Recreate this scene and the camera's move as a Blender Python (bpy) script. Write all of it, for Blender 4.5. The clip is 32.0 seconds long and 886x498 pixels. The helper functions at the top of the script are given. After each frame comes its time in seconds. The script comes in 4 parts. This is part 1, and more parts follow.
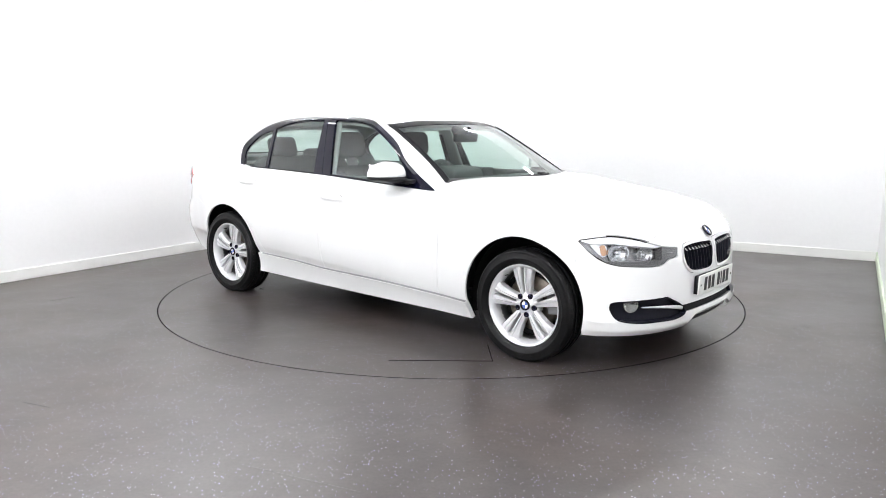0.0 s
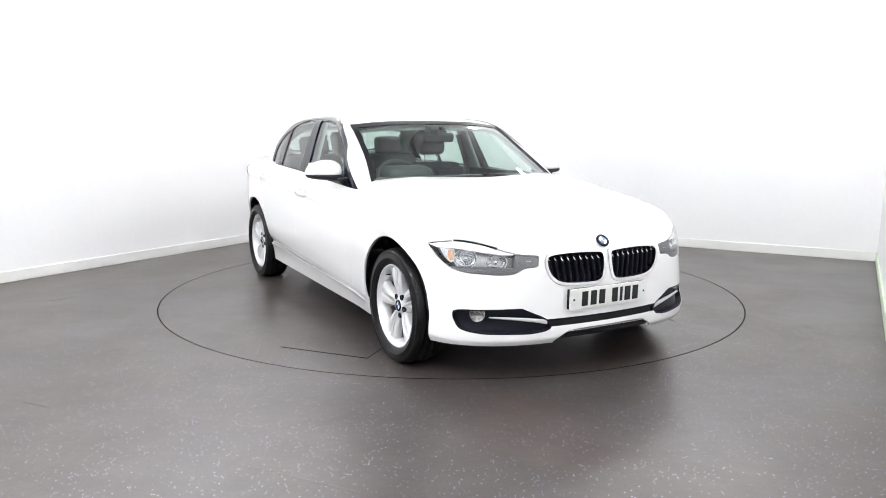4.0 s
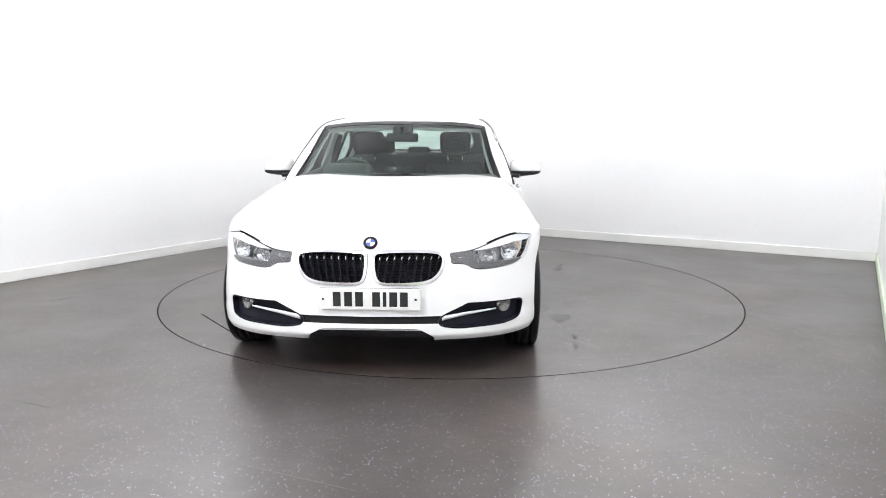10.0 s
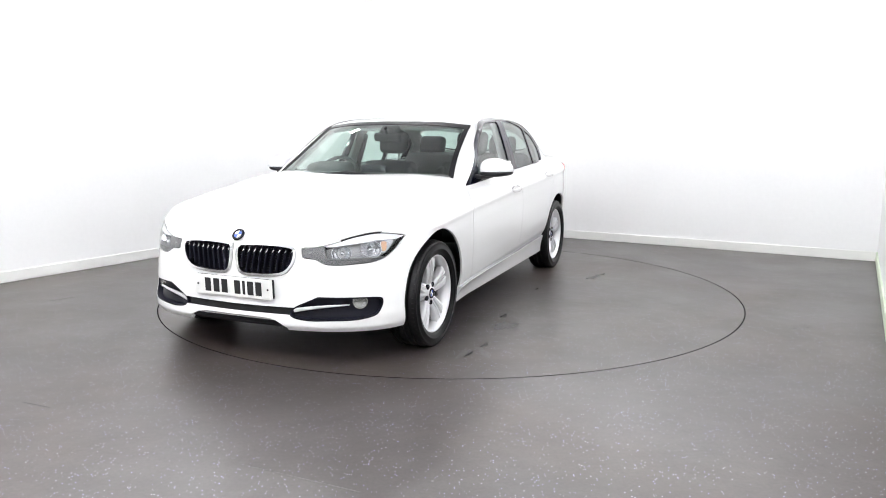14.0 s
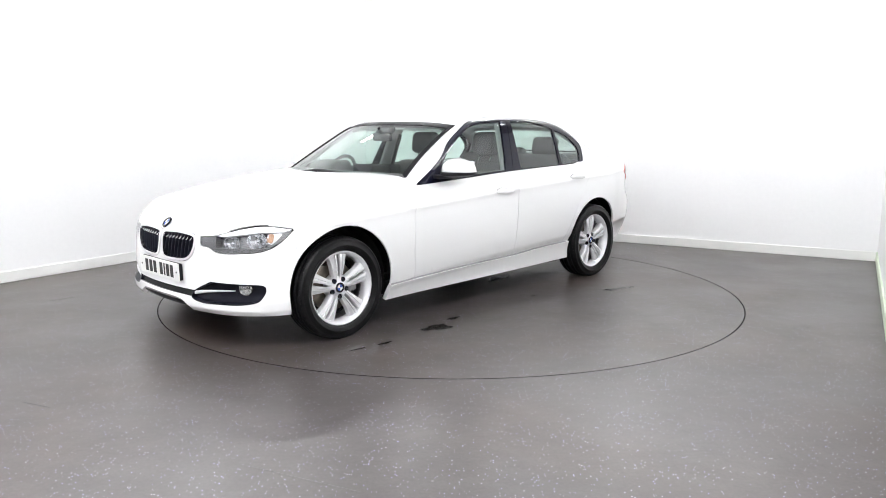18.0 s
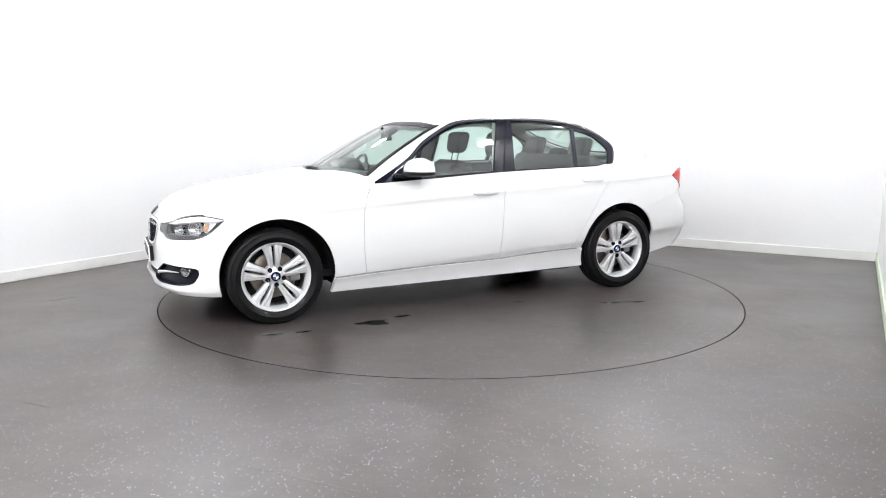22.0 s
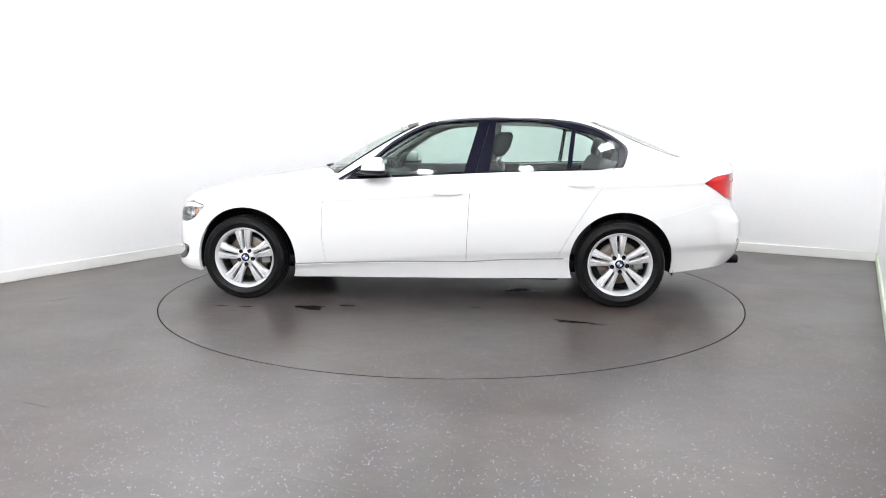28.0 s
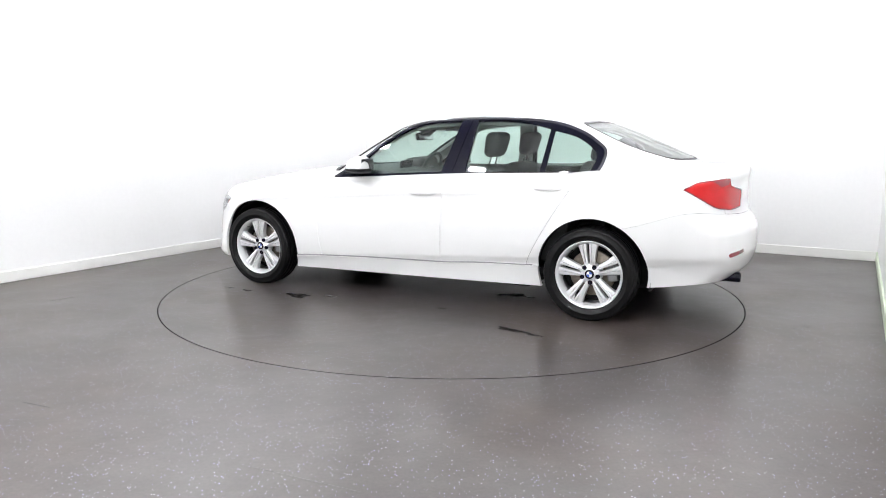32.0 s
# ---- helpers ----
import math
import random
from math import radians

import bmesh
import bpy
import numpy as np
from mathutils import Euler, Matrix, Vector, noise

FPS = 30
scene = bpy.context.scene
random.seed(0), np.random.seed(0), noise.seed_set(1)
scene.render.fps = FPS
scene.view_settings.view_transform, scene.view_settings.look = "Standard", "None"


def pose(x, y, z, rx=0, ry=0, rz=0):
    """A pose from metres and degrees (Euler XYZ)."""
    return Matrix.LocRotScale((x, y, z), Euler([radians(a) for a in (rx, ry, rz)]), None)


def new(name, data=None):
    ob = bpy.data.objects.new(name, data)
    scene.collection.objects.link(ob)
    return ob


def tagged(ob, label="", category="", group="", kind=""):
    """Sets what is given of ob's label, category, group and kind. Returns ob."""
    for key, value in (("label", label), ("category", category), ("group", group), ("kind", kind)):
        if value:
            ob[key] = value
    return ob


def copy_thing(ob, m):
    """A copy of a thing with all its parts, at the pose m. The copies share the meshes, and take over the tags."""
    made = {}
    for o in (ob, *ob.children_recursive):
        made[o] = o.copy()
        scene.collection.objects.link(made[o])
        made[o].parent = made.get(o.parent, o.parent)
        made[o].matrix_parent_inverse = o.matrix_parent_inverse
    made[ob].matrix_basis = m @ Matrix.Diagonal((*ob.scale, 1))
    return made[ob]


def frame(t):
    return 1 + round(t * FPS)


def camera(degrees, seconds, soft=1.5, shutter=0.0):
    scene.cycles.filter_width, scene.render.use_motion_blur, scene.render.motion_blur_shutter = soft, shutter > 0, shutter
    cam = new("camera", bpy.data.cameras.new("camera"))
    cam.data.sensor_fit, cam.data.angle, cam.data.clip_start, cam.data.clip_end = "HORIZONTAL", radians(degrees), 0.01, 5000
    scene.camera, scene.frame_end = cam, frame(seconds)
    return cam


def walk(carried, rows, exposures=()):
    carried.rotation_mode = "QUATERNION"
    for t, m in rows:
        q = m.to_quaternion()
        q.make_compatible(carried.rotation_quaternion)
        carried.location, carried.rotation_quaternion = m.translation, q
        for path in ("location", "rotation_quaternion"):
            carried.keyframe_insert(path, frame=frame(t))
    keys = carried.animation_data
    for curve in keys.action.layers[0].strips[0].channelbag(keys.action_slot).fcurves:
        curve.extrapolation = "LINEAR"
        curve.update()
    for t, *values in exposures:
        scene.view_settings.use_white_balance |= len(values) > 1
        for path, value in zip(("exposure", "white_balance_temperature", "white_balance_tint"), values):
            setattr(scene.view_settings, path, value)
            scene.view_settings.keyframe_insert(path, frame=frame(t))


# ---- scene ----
# ---- camera ----
cam = camera(62.07, 32.0, soft=0.95)
STAND = pose(0, -5.902, 1.271, 80.88, 0, 0.581) @ pose(0, 0, 0, 0, 0, 0.085)
walk(cam, [(0.0, STAND), (32.0, STAND)])

# ---- light and exposure ----
world = bpy.data.worlds.new("world")
scene.world = world
world.use_nodes = True
world.node_tree.nodes["Background"].inputs["Color"].default_value = (0.9, 0.95, 1.0, 1)
world.node_tree.nodes["Background"].inputs["Strength"].default_value = 0.05
scene.view_settings.exposure = 0.0
LAMP_POWER = 194.0


# ---- materials ----
def material(name, color, rough=0.5, metal=0.0, grain=0.0, scale=40.0, bump=0.0, coat=0.0, spec=0.5, stain=0.0, stain_scale=1.5, transmission=0.0, ior=1.45, emit=0.0):
    mat = bpy.data.materials.new(name)
    mat.use_nodes = True
    nt = mat.node_tree
    b = nt.nodes["Principled BSDF"]
    b.inputs["Base Color"].default_value = (*color, 1)
    b.inputs["Roughness"].default_value = rough
    b.inputs["Metallic"].default_value = metal
    b.inputs["Coat Weight"].default_value = coat
    b.inputs["Coat Roughness"].default_value = 0.03
    b.inputs["Specular IOR Level"].default_value = spec
    b.inputs["Transmission Weight"].default_value = transmission
    b.inputs["IOR"].default_value = ior
    if emit:
        b.inputs["Emission Color"].default_value = (*color, 1)
        b.inputs["Emission Strength"].default_value = emit
    if grain or stain or bump:
        tc = nt.nodes.new("ShaderNodeTexCoord")
        n1 = nt.nodes.new("ShaderNodeTexNoise")
        n1.inputs["Scale"].default_value = scale
        n1.inputs["Detail"].default_value = 5
        n2 = nt.nodes.new("ShaderNodeTexNoise")
        n2.inputs["Scale"].default_value = stain_scale
        n2.inputs["Detail"].default_value = 4
        for n in (n1, n2):
            nt.links.new(tc.outputs["Object"], n.inputs["Vector"])
        value = None
        for n, amount in ((n1, grain), (n2, stain)):
            mr = nt.nodes.new("ShaderNodeMapRange")
            mr.inputs["From Min"].default_value, mr.inputs["From Max"].default_value = 0.3, 0.7
            mr.inputs["To Min"].default_value, mr.inputs["To Max"].default_value = 1 - amount, 1 + amount
            nt.links.new(n.outputs["Fac"], mr.inputs["Value"])
            if value is None:
                value = mr.outputs["Result"]
            else:
                mul = nt.nodes.new("ShaderNodeMath")
                mul.operation = "MULTIPLY"
                nt.links.new(value, mul.inputs[0])
                nt.links.new(mr.outputs["Result"], mul.inputs[1])
                value = mul.outputs["Value"]
        tint = nt.nodes.new("ShaderNodeMix")
        tint.data_type, tint.blend_type = "RGBA", "MULTIPLY"
        tint.inputs["Factor"].default_value = 1
        tint.inputs["A"].default_value = (*color, 1)
        nt.links.new(value, tint.inputs["B"])
        nt.links.new(tint.outputs["Result"], b.inputs["Base Color"])
        if bump:
            bp = nt.nodes.new("ShaderNodeBump")
            bp.inputs["Strength"].default_value = bump
            bp.inputs["Distance"].default_value = 0.002
            nt.links.new(n1.outputs["Fac"], bp.inputs["Height"])
            nt.links.new(bp.outputs["Normal"], b.inputs["Normal"])
    return mat


M_PAINT = material("white_car_paint", (0.83, 0.83, 0.83), 0.30, coat=1.0, grain=0.01, scale=300)
M_WALL = material("white_wall_paint", (0.84, 0.84, 0.842), 0.6, grain=0.01, scale=25, bump=0.05, stain=0.012)
M_CEILING = material("white_ceiling_paint", (0.74, 0.74, 0.75), 0.8, grain=0.05, scale=30, stain=0.05)
M_BOARD_PALE = material("pale_green_baseboard", (0.66, 0.74, 0.58), 0.4, stain=0.08, stain_scale=3)
M_BOARD = material("white_gloss_baseboard", (0.78, 0.78, 0.76), 0.35, stain=0.05, stain_scale=3)
M_FLOOR = material("dark_grey_vinyl", (0.0520, 0.0447, 0.0425), 0.28, grain=0.17, scale=70, bump=0.10, stain=0.15, stain_scale=4.5, spec=0.66)


def add_flakes(mat):
    """Small pale flakes strewn through the vinyl."""
    nt = mat.node_tree
    b = nt.nodes["Principled BSDF"]
    tc = nt.nodes.new("ShaderNodeTexCoord")
    vor = nt.nodes.new("ShaderNodeTexVoronoi")
    vor.inputs["Scale"].default_value = 112
    nt.links.new(tc.outputs["Object"], vor.inputs["Vector"])
    near = nt.nodes.new("ShaderNodeMath")
    near.operation = "LESS_THAN"
    near.inputs[1].default_value = 0.27
    nt.links.new(vor.outputs["Distance"], near.inputs[0])
    swell = nt.nodes.new("ShaderNodeTexNoise")
    swell.inputs["Scale"].default_value = 7.0
    swell.inputs["Detail"].default_value = 3
    nt.links.new(tc.outputs["Object"], swell.inputs["Vector"])
    uneven = nt.nodes.new("ShaderNodeBump")
    uneven.inputs["Strength"].default_value = 0.35
    uneven.inputs["Distance"].default_value = 0.006
    nt.links.new(swell.outputs["Fac"], uneven.inputs["Height"])
    nt.links.new(b.inputs["Normal"].links[0].from_socket, uneven.inputs["Normal"])
    nt.links.new(uneven.outputs["Normal"], b.inputs["Normal"])
    sep = nt.nodes.new("ShaderNodeSeparateColor")
    nt.links.new(vor.outputs["Color"], sep.inputs["Color"])
    rare = nt.nodes.new("ShaderNodeMath")
    rare.operation = "GREATER_THAN"
    thick = nt.nodes.new("ShaderNodeTexNoise")
    thick.inputs["Scale"].default_value = 3.0
    thick.inputs["Detail"].default_value = 5
    nt.links.new(tc.outputs["Object"], thick.inputs["Vector"])
    dense = nt.nodes.new("ShaderNodeMapRange")
    dense.inputs["From Min"].default_value, dense.inputs["From Max"].default_value = 0.35, 0.65
    dense.inputs["To Min"].default_value, dense.inputs["To Max"].default_value = 0.93, 0.86
    nt.links.new(thick.outputs["Fac"], dense.inputs["Value"])
    nt.links.new(dense.outputs["Result"], rare.inputs[1])
    worn = nt.nodes.new("ShaderNodeTexNoise")
    worn.inputs["Scale"].default_value = 1.3
    worn.inputs["Detail"].default_value = 3
    worn.inputs["Roughness"].default_value = 0.5
    nt.links.new(tc.outputs["Object"], worn.inputs["Vector"])
    sheen = nt.nodes.new("ShaderNodeMapRange")
    sheen.inputs["From Min"].default_value, sheen.inputs["From Max"].default_value = 0.35, 0.65
    sheen.inputs["To Min"].default_value, sheen.inputs["To Max"].default_value = 0.30, 0.37
    nt.links.new(worn.outputs["Fac"], sheen.inputs["Value"])
    nt.links.new(sheen.outputs["Result"], b.inputs["Roughness"])
    nt.links.new(sep.outputs["Red"], rare.inputs[0])
    both_f = nt.nodes.new("ShaderNodeMath")
    both_f.operation = "MULTIPLY"
    nt.links.new(near.outputs["Value"], both_f.inputs[0])
    nt.links.new(rare.outputs["Value"], both_f.inputs[1])
    hue = nt.nodes.new("ShaderNodeMix")
    hue.data_type = "RGBA"
    hue.inputs["A"].default_value = (0.62, 0.61, 0.66, 1)
    hue.inputs["B"].default_value = (0.36, 0.33, 0.72, 1)
    nt.links.new(sep.outputs["Green"], hue.inputs["Factor"])
    mix = nt.nodes.new("ShaderNodeMix")
    mix.data_type = "RGBA"
    dirt = nt.nodes.new("ShaderNodeTexNoise")
    dirt.inputs["Scale"].default_value = 0.7
    dirt.inputs["Detail"].default_value = 6
    nt.links.new(tc.outputs["Object"], dirt.inputs["Vector"])
    ramp = nt.nodes.new("ShaderNodeMapRange")
    ramp.inputs["From Min"].default_value, ramp.inputs["From Max"].default_value = 0.45, 0.7
    nt.links.new(dirt.outputs["Fac"], ramp.inputs["Value"])
    brown = nt.nodes.new("ShaderNodeMix")
    brown.data_type, brown.blend_type = "RGBA", "MULTIPLY"
    nt.links.new(ramp.outputs["Result"], brown.inputs["Factor"])
    nt.links.new(b.inputs["Base Color"].links[0].from_socket, brown.inputs["A"])
    brown.inputs["B"].default_value = (1.12, 0.98, 0.86, 1)
    old = brown.outputs["Result"]
    nt.links.new(both_f.outputs["Value"], mix.inputs["Factor"])
    nt.links.new(old, mix.inputs["A"])
    nt.links.new(hue.outputs["Result"], mix.inputs["B"])
    nt.links.new(mix.outputs["Result"], b.inputs["Base Color"])


add_flakes(M_FLOOR)
M_SEAM = material("dark_open_joint", (0.006, 0.006, 0.006), 0.9, grain=0.2, scale=90, spec=0.03)
M_TRIM = material("gloss_black_trim", (0.004, 0.004, 0.013), 0.05, spec=0.32)
M_BLACK = material("black_plastic", (0.015, 0.015, 0.017), 0.5, grain=0.15, scale=400, bump=0.1, spec=0.22)
M_TYRE = material("tyre_rubber", (0.0055, 0.0055, 0.006), 0.40, spec=0.15, coat=0.16, grain=0.2, scale=120, bump=0.15, stain=0.15, stain_scale=6)
M_ALLOY = material("silver_alloy", (0.75, 0.75, 0.765), 0.29, metal=0.45, grain=0.02, scale=200)
M_CHROME = material("chrome", (0.85, 0.85, 0.86), 0.08, metal=1.0)

M_LAMP = material("lamp_diffuser", (0.97, 0.98, 1.0), 0.5, emit=LAMP_POWER)


def part(name, bm, mat, parent, label=""):
    me = bpy.data.meshes.new(name)
    bm.to_mesh(me)
    bm.free()
    me.materials.append(mat)
    ob = new(name, me)
    ob.parent = parent
    if label:
        ob["label"] = label
    return ob


def box(bm, x0, x1, y0, y1, z0, z1, m=None, bevel=0.0):
    r = bmesh.ops.create_cube(bm, size=1)
    bmesh.ops.scale(bm, vec=(x1 - x0, y1 - y0, z1 - z0), verts=r["verts"])
    bmesh.ops.translate(bm, vec=((x0 + x1) / 2, (y0 + y1) / 2, (z0 + z1) / 2), verts=r["verts"])
    vs = r["verts"]
    if bevel:
        es = list({e for v in vs for e in v.link_edges})
        g = bmesh.ops.bevel(bm, geom=es, offset=bevel, segments=2, affect="EDGES", profile=0.6)
        vs = list({v for f in g["faces"] for v in f.verts} | {v for v in vs if v.is_valid})
    if m is not None:
        bmesh.ops.transform(bm, matrix=m, verts=vs)
    return bm


# ---- the room ----
BACK_LEFT, BACK_RIGHT = Vector((-1.17, 4.35, 0)), Vector((4.226, 1.325, 0))
LEFT_DIR = (BACK_LEFT - Vector((-3.782, 0.12, 0))).normalized()
SIDE_DIR = (BACK_RIGHT - Vector((3.011, -0.91, 0))).normalized()
FRONT_LEFT, FRONT_RIGHT = BACK_LEFT - LEFT_DIR * 10.6, BACK_RIGHT - SIDE_DIR * 9.4
HEIGHT = 3.22


def wall(name, a, b, label, board=None):
    """A wall with its inner face from a to b, the room to its right, and a baseboard along it."""
    d = b - a
    m = Matrix.Translation(a) @ pose(0, 0, 0, 0, 0, math.degrees(math.atan2(d.y, d.x)))
    ob = part(name, box(bmesh.new(), -0.15, d.length + 0.15, 0, 0.15, -0.05, HEIGHT + 0.1), M_WALL, None)
    ob.matrix_world = m
    tagged(ob, label, "wall", kind="structure")
    bm = bmesh.new()
    box(bm, 0, d.length, -0.015, 0, 0.0, 0.095, bevel=0.005)
    bb = part("baseboard", bm, board or M_BOARD, None)
    bb.matrix_world = m
    tagged(bb, "white painted skirting board along the wall foot", "baseboard", kind="structure")
    return ob


wall("wall_left", FRONT_LEFT, BACK_LEFT, "plain white painted studio wall")
wall("wall_back", BACK_LEFT, BACK_RIGHT, "plain white painted studio wall")
wall("wall_right", BACK_RIGHT, FRONT_RIGHT, "plain white painted studio wall", M_BOARD_PALE)
wall("wall_front", FRONT_RIGHT, FRONT_LEFT, "plain white painted studio wall")

RING = 2.238


def disc(bm, r, z, n=128, inner=0.0):
    """A flat ring or disc."""
    a = [bm.verts.new((r * math.cos(2 * math.pi * i / n), r * math.sin(2 * math.pi * i / n), z)) for i in range(n)]
    if inner:
        c = [bm.verts.new((inner * math.cos(2 * math.pi * i / n), inner * math.sin(2 * math.pi * i / n), z)) for i in range(n)]
        for i in range(n):
            bm.faces.new((a[i], a[(i + 1) % n], c[(i + 1) % n], c[i]))
    else:
        bm.faces.new(a)
    return a


def build_floor():
    bm = bmesh.new()
    ring = [bm.verts.new(((RING + 0.0043) * math.cos(2 * math.pi * i / 128), (RING + 0.0043) * math.sin(2 * math.pi * i / 128), 0)) for i in range(128)]
    low = [bm.verts.new((v.co.x, v.co.y, -0.09)) for v in ring]
    out = [bm.verts.new((9 * math.cos(2 * math.pi * i / 128), 9 * math.sin(2 * math.pi * i / 128), 0)) for i in range(128)]
    for i in range(128):
        j = (i + 1) % 128
        bm.faces.new((ring[j], ring[i], out[i], out[j]))
        bm.faces.new((low[j], low[i], ring[i], ring[j])).material_index = 1
    bm.faces.new(low).material_index = 1
    ob = part("floor", bm, M_FLOOR, None)
    ob.data.materials.append(M_SEAM)
    tagged(ob, "dark grey speckled vinyl studio floor", "floor", kind="structure")
    return ob


def build_turntable():
    bm = bmesh.new()
    top = disc(bm, RING - 0.004, 0.0)
    low = [bm.verts.new((v.co.x, v.co.y, -0.085)) for v in top]
    for i in range(128):
        bm.faces.new((top[i], low[i], low[(i + 1) % 128], top[(i + 1) % 128])).material_index = 1
    me = part("turntable", bm, M_FLOOR, None)
    me.data.materials.append(M_SEAM)
    tagged(me, "round dark grey vinyl turntable set into the floor", "turntable")
    return me


floor = build_floor()
turntable = build_turntable()


def build_ceiling():
    bm = bmesh.new()
    box(bm, -9, 9, -9, 9, HEIGHT, HEIGHT + 0.1)
    ob = part("ceiling", bm, M_CEILING, None)
    tagged(ob, "plain white painted studio ceiling", "ceiling", kind="structure")


build_ceiling()


def build_lights():
    e = Empty("ceiling_light")
    bm = bmesh.new()
    box(bm, -0.075, 0.075, -0.115, 0.115, -0.12, 0, bevel=0.008)
    part("frame", bm, M_BOARD, e)
    part("diffuser", box(bmesh.new(), -0.06, 0.06, -0.10, 0.10, -0.155, -0.122, bevel=0.006), M_LAMP, e)
    tagged(e, "small rectangular white ceiling light, switched on", "ceiling light", "ring of studio ceiling lights")
    for k in range(14):
        a = -29.3 + 360 / 14 * k
        wide = max(0.0, math.cos(radians(a + 119.3)))
        m = pose(0, 0, 0, 0, 0, a) @ pose(2.88 + 0.5 * wide, 0, HEIGHT)
        if k == 0:
            e.matrix_basis = m
        else:
            copy_thing(e, m)
    for v in (-4.15, -5.2):
        for u in (-2.5, -1.3, -0.1, 1.1, 2.2):
            copy_thing(e, pose(0, 0, 0, 0, 0, -29.3) @ pose(u, v, HEIGHT, 0, 0, 90))


def Empty(name):
    ob = new(name)
    ob.empty_display_size = 0.2
    return ob


build_lights()


# ---- the car's form: two smooth solids, lower body and cabin, as implicit functions (x forward, y left, z up) ----
def smax(a, b, k):
    h = np.clip(0.5 + 0.5 * (a - b) / k, 0, 1)
    return b * (1 - h) + a * h + k * h * (1 - h)


def curve(*pts):
    """A smooth function through a few (x, value) points."""
    pts = sorted(pts)
    xs, vs = np.array([q[0] for q in pts], float), np.array([q[1] for q in pts], float)
    d = np.diff(vs) / np.diff(xs)
    m = np.empty(len(xs))
    m[1:-1] = np.where(d[:-1] * d[1:] > 0, 2 * d[:-1] * d[1:] / (d[:-1] + d[1:] + 1e-12), 0.0)
    m[0], m[-1] = d[0], d[-1]

    def at(x):
        x = np.asarray(x, float)
        i = np.clip(np.searchsorted(xs, x) - 1, 0, len(xs) - 2)
        h = xs[i + 1] - xs[i]
        t = (x - xs[i]) / h
        u = np.clip(t, 0, 1)
        v = vs[i] * (1 + 2 * u) * (1 - u) ** 2 + m[i] * h * u * (1 - u) ** 2 + vs[i + 1] * u * u * (3 - 2 * u) + m[i + 1] * h * u * u * (u - 1)
        return v + np.where(t < 0, t * h * m[i], 0) + np.where(t > 1, (t - 1) * h * m[i + 1], 0)
    return at


TAPER = curve((-2.4, 0.088), (-2.1, 0.076), (-1.9, 0.053), (-1.7, 0.020), (-1.55, 0.004), (-1.4, 0.0), (2.3, 0.0))
HALF_WIDTH = curve((-2.4, 0.80), (-2.1, 0.855), (-1.6, 0.893), (-1.0, 0.897), (0, 0.893), (0.7, 0.893), (1.0, 0.908), (1.4, 0.922), (1.75, 0.905), (2.2, 0.83))
CREASE_Z = curve((-2.3, 0.935), (-1.0, 0.872), (0.0, 0.815), (0.8, 0.765), (1.4, 0.73), (2.2, 0.70))
SIDE_INSET = curve((-0.75, 0.10), (-0.60, 0.078), (-0.52, 0.055), (-0.46, 0.026), (-0.35, 0.008), (-0.20, 0.001), (-0.10, 0.003), (-0.030, 0.0068), (-0.006, 0.0048), (0.004, 0.007), (0.03, 0.024), (0.10, 0.066), (0.2, 0.15), (0.4, 0.4))
HOOD_Z = curve((2.3, 0.56), (2.12, 0.69), (2.0, 0.755), (1.8, 0.832), (1.5, 0.896), (1.2, 0.943), (1.0, 0.974), (0.85, 0.990))
DECK_Z = curve((-2.6, 1.045), (-2.36, 1.05), (-2.2, 1.045), (-1.9, 1.05), (-1.5, 1.055), (-1.0, 1.02), (-0.6, 0.99))
NOSE_X = curve((0.1, 2.05), (0.2, 2.12), (0.24, 2.15), (0.28, 2.15), (0.34, 2.135), (0.5, 2.13), (0.62, 2.12), (0.7, 2.09), (0.78, 2.04), (0.9, 1.9))
BUMPER_ROUND = curve((0.1, 0.50), (0.36, 0.50), (0.60, 0.62), (0.9, 0.62))
TAIL_X = curve((0.1, -2.12), (0.2, -2.20), (0.3, -2.30), (0.38, -2.365), (0.48, -2.385), (0.60, -2.38), (0.66, -2.355), (0.71, -2.32), (0.8, -2.305), (0.92, -2.305), (1.0, -2.315), (1.05, -2.32))


def top_z(x, y):
    hood = HOOD_Z(np.clip(x, 0.85, 2.3)) - 0.02 * y ** 2 - 0.16 * y ** 6
    deck = DECK_Z(np.clip(x, -2.6, -0.6)) - 0.06 * y ** 2 - 0.10 * y ** 6
    mid = np.clip((x + 0.6) / 1.5, 0, 1)
    mid = mid * mid * (3 - 2 * mid)
    return deck * (1 - mid) + hood * mid


def body(p):
    x, y, z = p[..., 0], np.abs(p[..., 1]), p[..., 2]
    side = y - (HALF_WIDTH(x) - TAPER(x) - SIDE_INSET(z - CREASE_Z(x)))
    nose = x - (NOSE_X(z) - 0.20 * y ** 2 - BUMPER_ROUND(z) * y ** 6)
    tail = (TAIL_X(z) + 0.20 * y ** 2 + 0.45 * y ** 6) - x
    f = smax(smax(side, nose, 0.06), tail, 0.08)
    f = smax(f, (z - top_z(x, y)) * 0.9, 0.07)
    return f


ROOF_Z = curve((0.9, 1.10), (0.3, 1.313), (0.1, 1.353), (-0.15, 1.381), (-0.5, 1.395), (-0.85, 1.388), (-1.15, 1.362), (-1.4, 1.318), (-1.8, 1.20))
CABIN_HALF = curve((0.9, 0.79), (0.6, 0.805), (0.0, 0.81), (-0.6, 0.80), (-1.1, 0.775), (-1.4, 0.745), (-2.0, 0.66))


